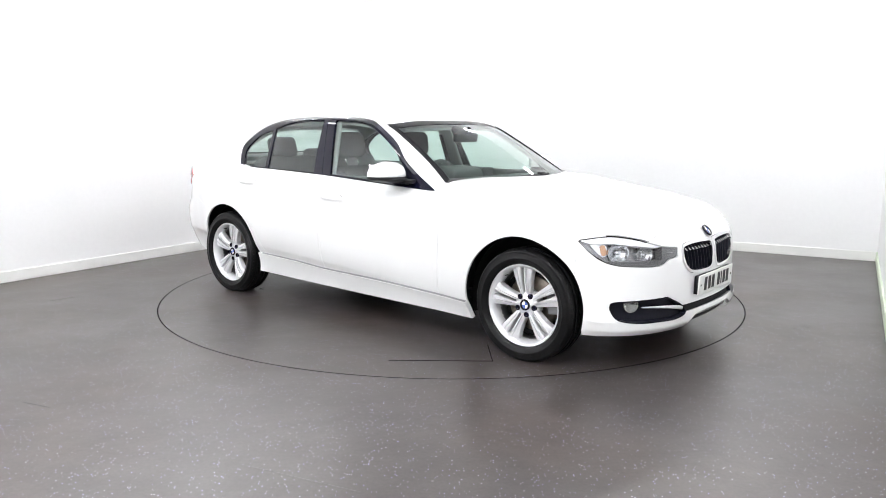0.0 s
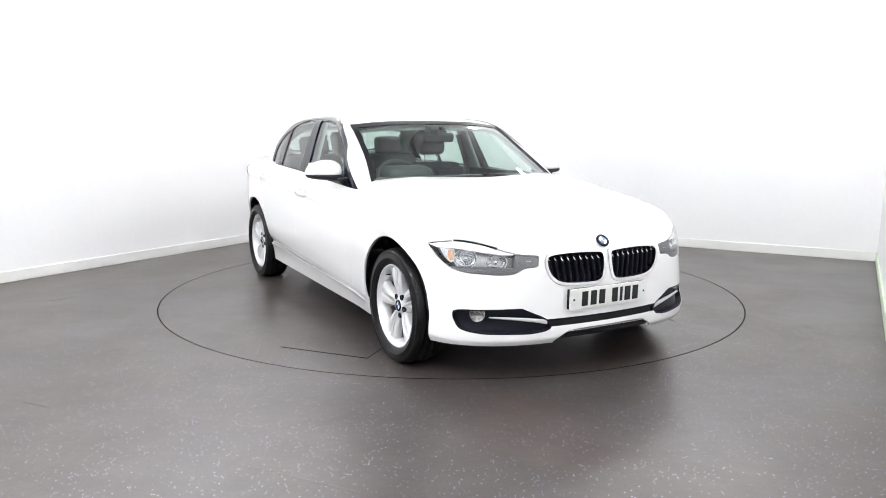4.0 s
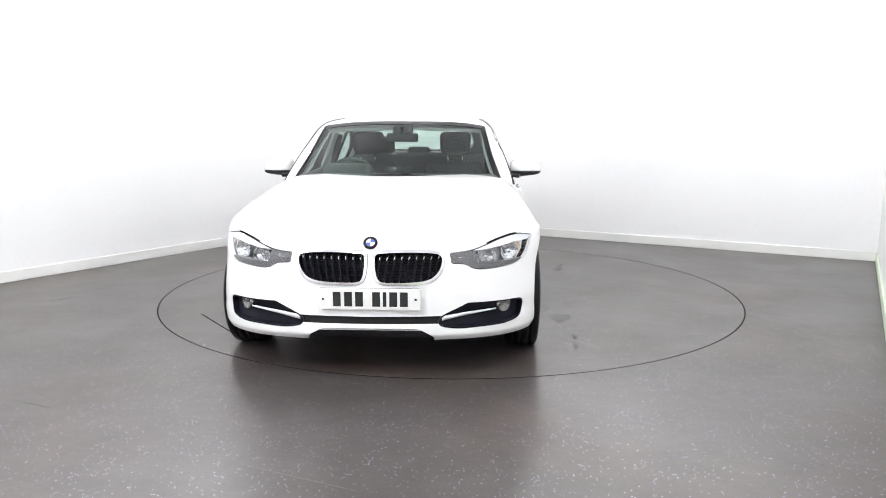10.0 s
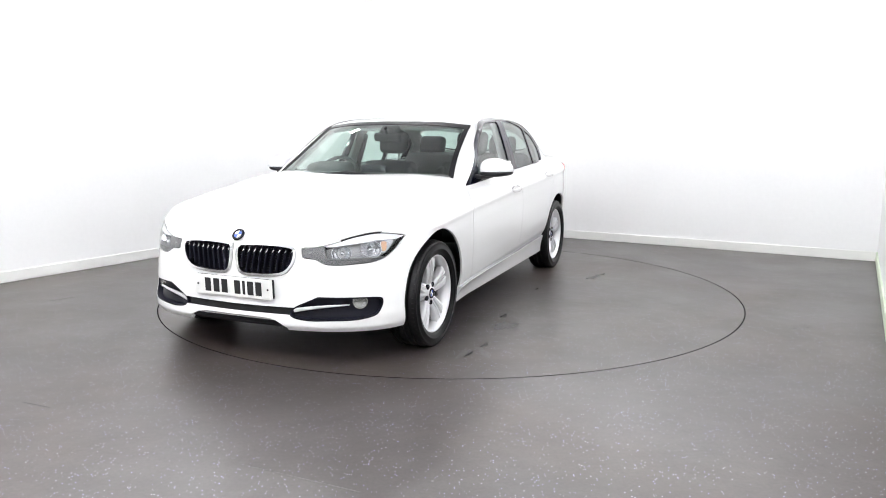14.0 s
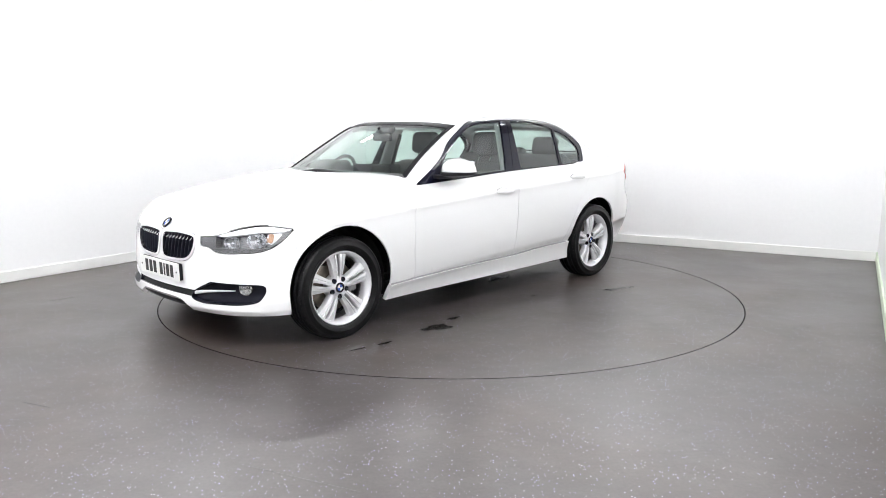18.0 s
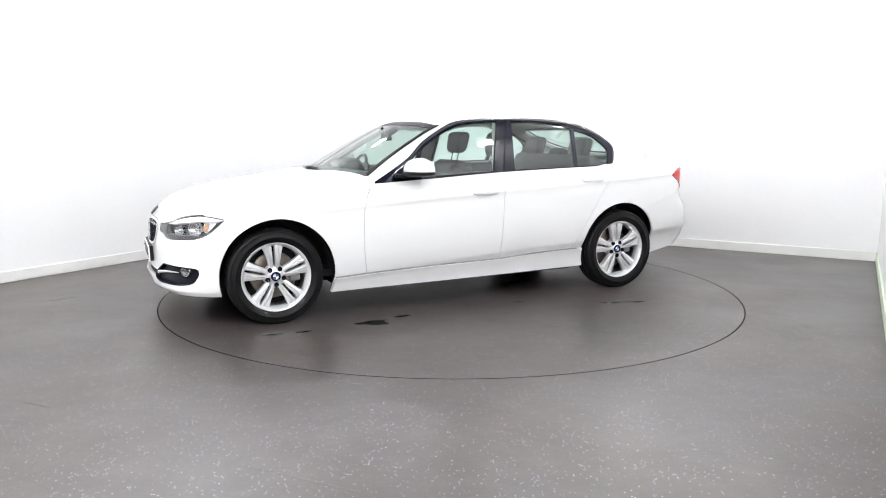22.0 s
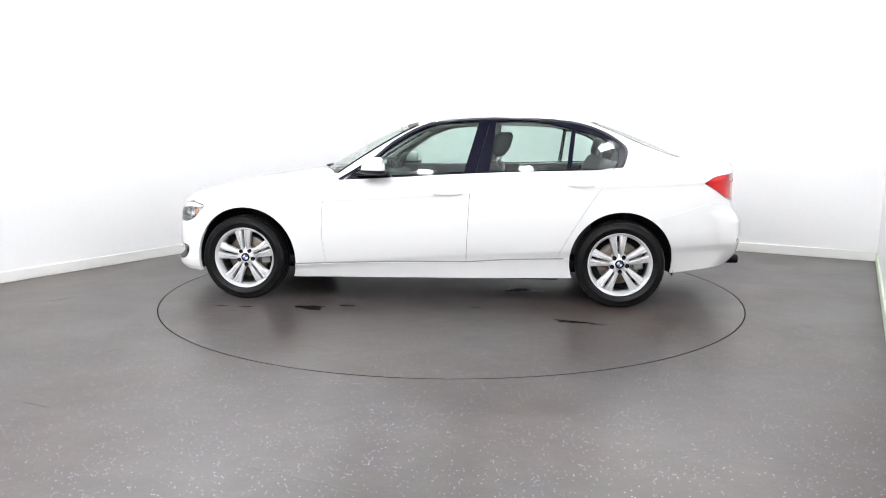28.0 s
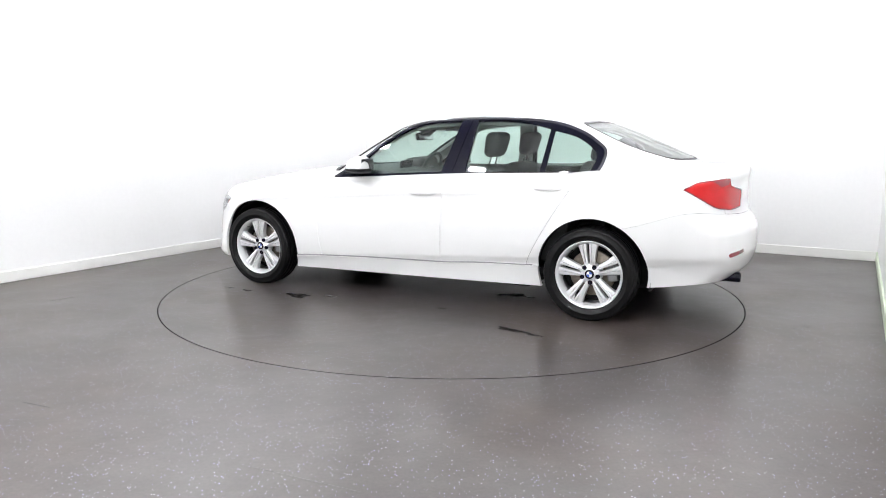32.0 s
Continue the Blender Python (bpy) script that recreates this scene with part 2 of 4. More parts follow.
def cabin(p):
    x, y, z = p[..., 0], np.abs(p[..., 1]), p[..., 2]
    side = y - (CABIN_HALF(x) - 0.35 * (z - 0.93) - 0.12 * np.clip(z - 0.93, 0, 1) ** 2)
    screen = (x - (0.97 - 1.72 * (z - 0.95) - 0.35 * (z - 0.95) ** 2 - 0.48 * y ** 2 - 0.10 * y ** 4)) * 0.52
    rear = ((-1.955 + 2.25 * (z - 1.06) + 0.30 * (z - 1.06) ** 2 + 0.36 * y ** 2 + 0.15 * y ** 4) - x) * 0.42
    f = smax(smax(side, screen, 0.03), rear, 0.05)
    return smax(f, z - (ROOF_Z(x) - 0.07 * y ** 2 - 0.12 * y ** 6), 0.05)


def shell(f, spine, height, fan, mid, rows, aspect, low):
    """Rays from a spine along the car meet the solid f: a grid of points with normals and the way round the plan from the nose."""
    x1, x0 = spine
    org = np.concatenate([np.full(fan, x1), np.linspace(x1, x0, mid + 1)[1:-1], np.full(fan, x0)])
    ang = np.concatenate([np.linspace(0, np.pi / 2, fan), np.full(mid - 1, np.pi / 2), np.linspace(np.pi / 2, np.pi, fan)])
    w, h = aspect
    s = np.linspace(-low, h + w, rows)
    el = np.where(s < h, np.arctan2(s, w), np.arctan2(h, np.maximum(w - (s - h), 0)))
    o = np.stack([org, 0 * org, 0 * org + height], -1)[:, None, :]
    d = np.stack([np.cos(ang)[:, None] * np.cos(el), np.sin(ang)[:, None] * np.cos(el), np.ones(len(ang))[:, None] * np.sin(el)], -1)
    a, b = np.full(d.shape[:2], 0.02), np.full(d.shape[:2], 1.8)
    for _ in range(36):
        c = (a + b) / 2
        inside = f(o + d * c[..., None]) < 0
        a, b = np.where(inside, c, a), np.where(inside, b, c)
    p = o + d * b[..., None]
    p[0, :, 1] = p[-1, :, 1] = 0
    p[:, -1, 1] = 0
    e = 0.002
    n = np.stack([f(p + np.eye(3)[k] * e) - f(p - np.eye(3)[k] * e) for k in range(3)], -1)
    n /= np.linalg.norm(n, axis=-1, keepdims=True) + 1e-9
    zero = p[..., 1] < 1e-6
    n[..., 1][zero] = 0
    ref = p[:, rows // 4]
    way = np.concatenate([[0], np.cumsum(np.linalg.norm(np.diff(ref[:, :2], axis=0), axis=1))])
    att = np.concatenate([p, n, np.broadcast_to(way[:, None, None], p.shape[:2] + (1,))], -1).reshape(-1, 7)
    i, j = np.meshgrid(np.arange(len(ang) - 1), np.arange(rows - 1), indexing="ij")
    k = i * rows + j
    quads = np.stack([k, k + rows, k + rows + 1, k + 1], -1).reshape(-1, 4)
    return att, [tuple(q) for q in quads.tolist()]


def clip(mesh, f):
    """Keeps the part of the mesh where f(points, way) < 0, cut along the line f = 0."""
    att, faces = mesh
    v = f(att[:, :3], att[:, 6])
    v = np.where(np.abs(v) < 1e-7, 1e-7, v)
    keep = (v < 0).tolist()
    vl = v.tolist()
    extra, key, out = [], {}, []
    n = len(att)
    for face in faces:
        k = [keep[q] for q in face]
        if all(k):
            out.append(face)
        elif any(k):
            poly = []
            for a, b, ka, kb in zip(face, face[1:] + face[:1], k, k[1:] + k[:1]):
                if ka:
                    poly.append(a)
                if ka != kb:
                    e = (a, b) if a < b else (b, a)
                    if e not in key:
                        t = vl[e[0]] / (vl[e[0]] - vl[e[1]])
                        key[e] = n + len(extra)
                        extra.append(att[e[0]] * (1 - t) + att[e[1]] * t)
                    poly.append(key[e])
            if len(poly) > 2:
                out.append(tuple(poly))
    att = np.concatenate([att, np.array(extra).reshape(-1, 7)])
    used = sorted({q for face in out for q in face})
    index = {q: i for i, q in enumerate(used)}
    return att[used] if used else att[:0], [tuple(index[q] for q in face) for face in out]


def panel(name, mesh, mat, parent, sides=(1,), thick=0.012, shift=0.0, label="", flat=False):
    """One object from a piece of the shell: sides 1 for the car's left, -1 for its right, both for a piece across the middle."""
    att, faces = mesh
    verts, normals, polys = [], [], []
    count = {}
    for face in faces:
        for a, b in zip(face, face[1:] + face[:1]):
            count[(a, b)] = count.get((a, b), 0) + 1
    rim = [(a, b) for (a, b) in count if (b, a) not in count and not (abs(att[a, 1]) < 1e-4 and abs(att[b, 1]) < 1e-4)]
    for side in sides:
        flip = np.array([1, side, 1.0])
        base = len(verts)
        p, n = att[:, :3] * flip, att[:, 3:6] * flip
        n = n / (np.linalg.norm(n, axis=1, keepdims=True) + 1e-9)
        p = p + n * shift
        verts += p.tolist()
        normals += n.tolist()
        polys += [tuple(q + base for q in (face if side > 0 else face[::-1])) for face in faces]
        if thick:
            for a, b in rim:
                k = len(verts)
                inner = [p[a] - n[a] * thick, p[b] - n[b] * thick]
                verts += [p[a].tolist(), p[b].tolist(), inner[1].tolist(), inner[0].tolist()]
                o = np.cross(p[b] - p[a], n[a]) * side
                o = (o / (np.linalg.norm(o) + 1e-9)).tolist()
                normals += [o] * 4
                polys.append((k + 1, k, k + 3, k + 2) if side > 0 else (k, k + 1, k + 2, k + 3))
    me = bpy.data.meshes.new(name)
    me.from_pydata(verts, [], polys)
    me.materials.append(mat)
    me.polygons.foreach_set("use_smooth", [True] * len(polys))
    me.normals_split_custom_set_from_vertices(normals)
    ob = new(name, me)
    ob.parent = parent
    if label:
        ob["label"] = label
    return ob


def polygon(*pts):
    """The signed distance to a polygon in a plane: below 0 inside."""
    q = np.array(pts, float)
    nxt = np.roll(q, -1, 0)

    def at(u, v):
        d = np.full(u.shape, 1e9)
        s = np.zeros(u.shape, bool)
        for (ax, ay), (bx, by) in zip(q, nxt):
            ex, ey = bx - ax, by - ay
            t = np.clip(((u - ax) * ex + (v - ay) * ey) / (ex * ex + ey * ey + 1e-12), 0, 1)
            d = np.minimum(d, (u - ax - t * ex) ** 2 + (v - ay - t * ey) ** 2)
            if abs(ey) > 1e-9:
                s ^= ((ay > v) != (by > v)) & (u < (v - ay) * ex / ey + ax)
        return np.sqrt(d) * np.where(s, -1, 1)
    return at


def rounded(*pts, n=8):
    """Points of a closed smooth line through a few points; a point given three numbers keeps a sharp corner."""
    out, m = [], len(pts)
    for i in range(m):
        p0, p1, p2, p3 = (np.array(pts[(i + k) % m][:2], float) for k in (-1, 0, 1, 2))
        c1, c2 = len(pts[i % m]) > 2, len(pts[(i + 1) % m]) > 2
        t1 = (p2 - p1) if c1 else (p2 - p0) / 2
        t2 = (p2 - p1) if c2 else (p3 - p1) / 2
        for s in range(n):
            u = s / n
            out.append(p1 * (1 + 2 * u) * (1 - u) ** 2 + t1 * u * (1 - u) ** 2 + p2 * u * u * (3 - 2 * u) + t2 * u * u * (u - 1))
    return out


BODY = shell(body, (1.25, -1.55), 0.50, 110, 250, 170, (0.9, 0.45), 0.36)
CABIN = shell(cabin, (0.25, -0.95), 0.80, 90, 110, 150, (0.75, 0.55), 0.0)

# ---- more materials of the car ----
def thin_glass(name, tint, gloss=1.0):
    """A thin pane: lets light through with a tint, and reflects by its angle."""
    mat = bpy.data.materials.new(name)
    mat.use_nodes = True
    nt = mat.node_tree
    nt.nodes.clear()
    out = nt.nodes.new("ShaderNodeOutputMaterial")
    mix = nt.nodes.new("ShaderNodeMixShader")
    clear = nt.nodes.new("ShaderNodeBsdfTransparent")
    clear.inputs["Color"].default_value = (*tint, 1)
    shine = nt.nodes.new("ShaderNodeBsdfGlossy")
    shine.inputs["Roughness"].default_value = 0.035
    edge = nt.nodes.new("ShaderNodeLayerWeight")
    edge.inputs["Blend"].default_value = 0.5
    power = nt.nodes.new("ShaderNodeMath")
    power.operation = "POWER"
    power.inputs[1].default_value = 4.7
    nt.links.new(edge.outputs["Facing"], power.inputs[0])
    mul = nt.nodes.new("ShaderNodeMath")
    mul.operation = "MULTIPLY_ADD"
    mul.inputs[1].default_value, mul.inputs[2].default_value = 0.9, 0.045 * gloss
    nt.links.new(power.outputs["Value"], mul.inputs[0])
    nt.links.new(mul.outputs["Value"], mix.inputs["Fac"])
    nt.links.new(clear.outputs["BSDF"], mix.inputs[1])
    nt.links.new(shine.outputs["BSDF"], mix.inputs[2])
    nt.links.new(mix.outputs["Shader"], out.inputs["Surface"])
    return mat


M_GLASS = thin_glass("tinted_glass", (0.75, 0.875, 0.825), 2.3)
M_LENS = thin_glass("clear_lens", (0.94, 0.95, 0.96), 1.5)
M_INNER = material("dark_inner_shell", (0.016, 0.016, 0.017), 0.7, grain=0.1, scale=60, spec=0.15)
M_LINING = material("grey_headlining", (0.36, 0.37, 0.36), 0.9, grain=0.08, scale=300, bump=0.1)
M_SEAT = material("anthracite_seat_cloth", (0.052, 0.053, 0.055), 0.85, grain=0.2, scale=350, bump=0.2, stain=0.1, stain_scale=5)
M_DASH = material("soft_black_dashboard", (0.075, 0.076, 0.077), 0.6, grain=0.15, scale=250, bump=0.15)
M_LAMPGREY = material("grey_lamp_housing", (0.52, 0.52, 0.53), 0.25, metal=0.6)
M_BEZEL = material("dark_grey_bezel", (0.11, 0.11, 0.113), 0.4)
M_REFLECTOR = material("lamp_reflector", (0.74, 0.75, 0.77), 0.12, metal=1.0)
M_AMBER = material("amber_indicator", (0.62, 0.36, 0.22), 0.25, coat=0.5)
M_RED = material("red_tail_lens", (0.58, 0.008, 0.010), 0.15, spec=0.35, coat=0.3)
M_DARKRED = material("dark_red_lens", (0.30, 0.02, 0.03), 0.2, coat=1.0)
M_PLATE = material("white_plate", (0.78, 0.78, 0.76), 0.4, grain=0.02, scale=80)
M_MARK = material("black_print", (0.015, 0.015, 0.016), 0.5)
M_BLUE = material("badge_blue", (0.07, 0.13, 0.42), 0.2, coat=0.8)
M_WHITE = material("badge_white", (0.8, 0.8, 0.82), 0.25, coat=0.8)
M_DISC = material("brake_disc_steel", (0.22, 0.19, 0.16), 0.45, metal=0.8, grain=0.25, scale=30, stain=0.3, stain_scale=9)
M_FOG = material("fog_light_reflector", (0.34, 0.34, 0.33), 0.2, metal=0.9, grain=0.3, scale=120)
M_STEEL = material("grey_steel", (0.35, 0.35, 0.36), 0.4, metal=0.9)
M_MOULD = material("satin_slate_moulding", (0.034, 0.034, 0.046), 0.25, grain=0.08, scale=300)
M_BLUEBLACK = material("satin_blue_black_plastic", (0.008, 0.008, 0.014), 0.38, grain=0.1, scale=300, bump=0.08, spec=0.16)

# ---- the car ----
car = Empty("car")
tagged(car, "white four-door saloon car with silver alloy wheels and black window trim", "car")
GAP = 0.0014
WHEEL_FRONT, WHEEL_REAR = 1.388, -1.413


def arch(p):
    d = np.maximum(0.384 - np.hypot(p[:, 0] - WHEEL_FRONT, p[:, 2] - 0.318), 0.371 - np.hypot(p[:, 0] - WHEEL_REAR, p[:, 2] - 0.327))
    return np.where(p[:, 1] > 0.5, d, -1)


# outlines of the panels: side lines by height, front pieces in an oblique plane
DOOR_FRONT = curve((0.29, 0.774), (0.5, 0.795), (0.7, 0.791), (0.8, 0.765), (0.92, 0.70), (1.0, 0.65))
DOOR_MIDDLE = curve((0.3, -0.285), (0.6, -0.300), (0.82, -0.314), (0.96, -0.347), (1.05, -0.37))
DOOR_REAR = curve((0.33, -0.945), (0.35, -0.952), (0.722, -1.158), (0.886, -1.269), (1.0, -1.35))
SILL_TOP = curve((1.05, 0.277), (0.774, 0.289), (0.243, 0.308), (-0.286, 0.316), (-0.6, 0.337), (-0.95, 0.349), (-1.1, 0.353))
BUMPER_TOP = curve((-1.69, 0.658), (-2.075, 0.755), (-2.2, 0.745), (-2.4, 0.70))
BONNET_NOSE = curve((0, 2.028), (0.3, 2.03), (0.42, 2.013), (0.5, 2.004), (0.575, 1.995), (0.661, 1.962), (0.755, 1.875), (0.85, 1.78))
BONNET_SIDE = curve((0.8, 0.70), (1.2, 0.735), (1.5, 0.752), (1.84, 0.762))


def screen_line(p):
    x, y, z = p[:, 0], p[:, 1], p[:, 2]
    return x - (0.97 - 1.72 * (z - 0.95) - 0.35 * (z - 0.95) ** 2 - 0.48 * y ** 2 - 0.10 * y ** 4)


def rear_line(p):
    x, y, z = p[:, 0], p[:, 1], p[:, 2]
    return (-1.955 + 2.25 * (z - 1.06) + 0.30 * (z - 1.06) ** 2 + 0.36 * y ** 2 + 0.15 * y ** 4) - x


def front_u(p):
    return p[:, 1] - 1.2 * p[:, 0] + 2.4


def rear_u(p):
    return p[:, 1] + TAPER(p[:, 0]) * np.clip((p[:, 1] - 0.5) / 0.2, 0, 1) + 1.2 * p[:, 0] + 2.64


def cut(mesh, *fs):
    for f in fs:
        mesh = clip(mesh, lambda p, a, f=f: f(p))
    return mesh


def bonnet_line(p):
    return np.maximum.reduce([p[:, 0] - BONNET_NOSE(p[:, 1]), p[:, 1] - BONNET_SIDE(p[:, 0]), 0.045 - screen_line(p)])


def boot_line(p):
    return np.maximum.reduce([p[:, 1] - 0.60, np.where(p[:, 2] > 0.98, 0.012 - rear_line(p), -1.0), BUMPER_TOP(p[:, 0]) - p[:, 2], p[:, 0] + 1.7])


def rear_bumper_line(p):
    return np.maximum(p[:, 0] + 1.6, p[:, 2] - BUMPER_TOP(p[:, 0]))


def front_only(f, x=1.4):
    return lambda p: np.where(p[:, 0] > x, f(front_u(p), p[:, 2]), 1.0)


def rear_only(f):
    return lambda p: np.where(p[:, 0] < -1.7, f(rear_u(p), p[:, 2]), 1.0)


def grow(f, d):
    return lambda p: f(p) - d


def outside(f, d=0.0):
    return lambda p: d - f(p)


HEADLIGHT = front_only(polygon(*rounded((0.315, 0.653, 1), (0.45, 0.664), (0.57, 0.684), (0.74, 0.713), (0.945, 0.727), (1.19, 0.706, 1), (1.04, 0.618), (0.89, 0.581), (0.70, 0.571), (0.54, 0.567), (0.46, 0.575), (0.40, 0.598), (0.315, 0.603, 1))))
KIDNEY = front_only(polygon(*rounded((0.258, 0.640), (0.225, 0.653), (0.10, 0.659), (-0.05, 0.655), (-0.105, 0.645), (-0.122, 0.60), (-0.118, 0.535), (-0.095, 0.510), (-0.03, 0.505), (0.08, 0.508), (0.15, 0.516), (0.195, 0.533), (0.232, 0.565), (0.254, 0.605))))
FOG_POD = front_only(polygon(*rounded((0.41, 0.397, 1), (0.70, 0.394), (0.90, 0.388), (0.935, 0.365), (0.92, 0.33), (0.86, 0.29), (0.70, 0.271), (0.49, 0.268), (0.32, 0.266), (0.21, 0.285), (0.235, 0.331))))
INTAKE = front_only(polygon((-0.3, 0.296), (0.22, 0.296), (0.26, 0.333), (-0.3, 0.331)))
LOW_GRILLE = front_only(polygon((-0.3, 0.10), (0.24, 0.10), (0.20, 0.215), (0.10, 0.262), (-0.3, 0.266)))
BLADE = front_only(polygon((0.66, 0.355), (0.66, 0.348), (0.45, 0.332), (0.255, 0.312), (0.275, 0.326), (0.45, 0.343)))
TAIL = rear_only(polygon(*rounded((1.130, 0.905, 1), (0.985, 0.949), (0.74, 0.966), (0.552, 0.969, 1), (0.518, 0.924, 1), (0.237, 0.888, 1), (0.25, 0.772, 1), (0.44, 0.765), (0.648, 0.773), (0.845, 0.797))))
REFLEX = rear_only(polygon((0.30, 0.480), (0.62, 0.463), (0.655, 0.484), (0.62, 0.494), (0.30, 0.508)))

floor_line = curve((2.2, 0.205), (1.75, 0.205), (1.0, 0.178), (-1.05, 0.203), (-1.78, 0.245), (-2.2, 0.30), (-2.4, 0.34))
base = cut(BODY, lambda p: floor_line(p[:, 0]) - p[:, 2], arch)
base = cut(base, lambda p: np.where((p[:, 2] > 0.885) & (p[:, 0] > -2.12), -cabin(p) - 0.006, -1.0))
both = (1, -1)
panel("inner_shell", cut(base, outside(HEADLIGHT), outside(KIDNEY), outside(FOG_POD)), M_INNER, car, both, 0, -0.022)

panel("bonnet", cut(base, grow(bonnet_line, -0.0006), outside(HEADLIGHT, 0.009)), M_PAINT, car, both)
nose = cut(base, lambda p: np.where((p[:, 2] > 0.69) & (p[:, 1] > 0.66), 1.97, 1.7155) - p[:, 0], outside(bonnet_line, 0.0006), outside(HEADLIGHT, 0.003), outside(KIDNEY, 0.0152), outside(FOG_POD), outside(INTAKE), outside(LOW_GRILLE))
bumper = panel("front_bumper", nose, M_PAINT, car, both, 0.02)
wing = cut(base, lambda p: p[:, 0] - np.where((p[:, 2] > 0.69) & (p[:, 1] > 0.66), 1.97, 1.7145), lambda p: DOOR_FRONT(p[:, 2]) + GAP - p[:, 0], outside(bonnet_line, 0.0006), outside(HEADLIGHT, 0.003), lambda p: np.where(p[:, 0] < 1.1, SILL_TOP(p[:, 0]) + GAP - p[:, 2], -1.0), lambda p: np.where(p[:, 1] < 0.72, 0.045 - screen_line(p), -1.0))
cowl = cut(base, lambda p: 0.2 - p[:, 0], lambda p: screen_line(p) - 0.045 + GAP, lambda p: p[:, 1] - 0.72)
panel("cowl", cowl, M_BLACK, car, both, 0.01, -0.008, "black plastic scuttle panel under the windscreen")
front_door = cut(base, lambda p: p[:, 0] - DOOR_FRONT(p[:, 2]) + GAP, lambda p: DOOR_MIDDLE(p[:, 2]) + GAP - p[:, 0], lambda p: SILL_TOP(p[:, 0]) + GAP - p[:, 2], lambda p: 0.7 - p[:, 1])
rear_door = cut(base, lambda p: p[:, 0] - DOOR_MIDDLE(p[:, 2]) + GAP, lambda p: DOOR_REAR(p[:, 2]) + GAP - p[:, 0], lambda p: SILL_TOP(p[:, 0]) + GAP - p[:, 2], lambda p: 0.65 - p[:, 1])
sill = cut(base, lambda p: np.abs(p[:, 0]) - 1.3, lambda p: p[:, 2] - SILL_TOP(p[:, 0]) + GAP)
quarter = cut(base, lambda p: p[:, 0] - DOOR_REAR(p[:, 2]) + GAP, lambda p: np.where(p[:, 0] > -1.5, SILL_TOP(p[:, 0]) - p[:, 2], -1.0), outside(boot_line, GAP), outside(rear_bumper_line, 0.0006), outside(TAIL, 0.002))
boot = panel("boot_lid", cut(base, grow(boot_line, -GAP), outside(TAIL, 0.002)), M_PAINT, car, both)
tail_end = cut(base, grow(rear_bumper_line, -0.0006), outside(REFLEX))
panel("rear_bumper", tail_end, M_PAINT, car, both)
doors = {}
for s in both:
    panel("front_wing", wing, M_PAINT, car, (s,))
    doors[s, 0] = panel("front_door", front_door, M_PAINT, car, (s,))
    doors[s, 1] = panel("rear_door", rear_door, M_PAINT, car, (s,))
    panel("rear_quarter_panel", quarter, M_PAINT, car, (s,))
    # grey strip drawn for the shadow line under the door edges
    panel("sill_shade_line", cut(base, lambda p: p[:, 0] - 1.0, lambda p: -1.0 - p[:, 0], lambda p: p[:, 2] - SILL_TOP(p[:, 0]) - 0.0016, lambda p: SILL_TOP(p[:, 0]) - 0.0002 - p[:, 2]), M_STEEL, car, (s,), 0.02, 0.014)
    panel("side_sill", sill, M_PAINT, car, (s,), 0.03, 0.018)

# cabin: roof and pillars, panes, black trim
DLO_LINE = polygon(*rounded((0.700, 0.905, 1), (0.432, 1.066), (0.274, 1.194), (0.056, 1.312), (-0.135, 1.352), (-0.526, 1.370), (-1.001, 1.346), (-1.247, 1.283), (-1.410, 1.188), (-1.454, 1.13), (-1.44, 1.05), (-1.41, 0.99, 1), (-1.0, 0.984), (-0.34, 0.963), (0.245, 0.930)))
PANES = (polygon(*rounded((0.485, 0.935, 1), (0.405, 1.045), (0.252, 1.170), (0.040, 1.288), (-0.117, 1.329), (-0.366, 1.343, 1), (-0.264, 0.974, 1), (0.20, 0.948))),
         polygon(*rounded((-0.449, 0.978, 1), (-0.492, 1.343, 1), (-0.706, 1.346), (-0.914, 1.320), (-1.047, 1.286, 1), (-1.010, 0.991, 1))),
         polygon(*rounded((-1.045, 0.993, 1), (-1.077, 1.277, 1), (-1.245, 1.229), (-1.368, 1.142), (-1.388, 1.08), (-1.355, 0.999, 1))))
SCREEN = polygon(*rounded((0, 0.93, 1), (0.45, 0.93), (0.708, 0.94, 1), (0.650, 1.10), (0.597, 1.313, 1), (0.3, 1.338), (-0.3, 1.342, 1), (-0.3, 0.9, 1)))
REAR_PANE = polygon(*rounded((-0.3, 1.068, 1), (0.25, 1.070), (0.43, 1.087), (0.53, 1.14), (0.555, 1.2), (0.52, 1.285), (0.44, 1.328), (0.25, 1.340), (-0.3, 1.343, 1)))
top = cut(CABIN, lambda p: 0.88 - p[:, 2], lambda p: -2.05 - p[:, 0], lambda p: -body(p) - 0.012)


def on_side(f):
    return lambda p: np.where(p[:, 1] > 0.42, f(p[:, 0], p[:, 2]), 1.0)


def on_front(f):
    return lambda p: np.where(p[:, 0] > -0.1, f(p[:, 1], p[:, 2]), 1.0)


def on_rear(f):
    return lambda p: np.where(p[:, 0] < -1.1, f(p[:, 1], p[:, 2]), 1.0)


screen_f, rear_f, dlo_f = on_front(SCREEN), on_rear(REAR_PANE), on_side(DLO_LINE)
roof = cut(top, outside(dlo_f), outside(screen_f), outside(rear_f))
panel("roof", roof, M_PAINT, car, both, 0.015, label="white roof with its pillars")
panel("headlining", cut(top, outside(dlo_f, -0.01), outside(screen_f, -0.02), outside(rear_f, -0.02)), M_LINING, car, both, 0.02, -0.028)
windscreen = panel("windscreen", cut(top, grow(screen_f, -0.001)), M_GLASS, car, both, 0)
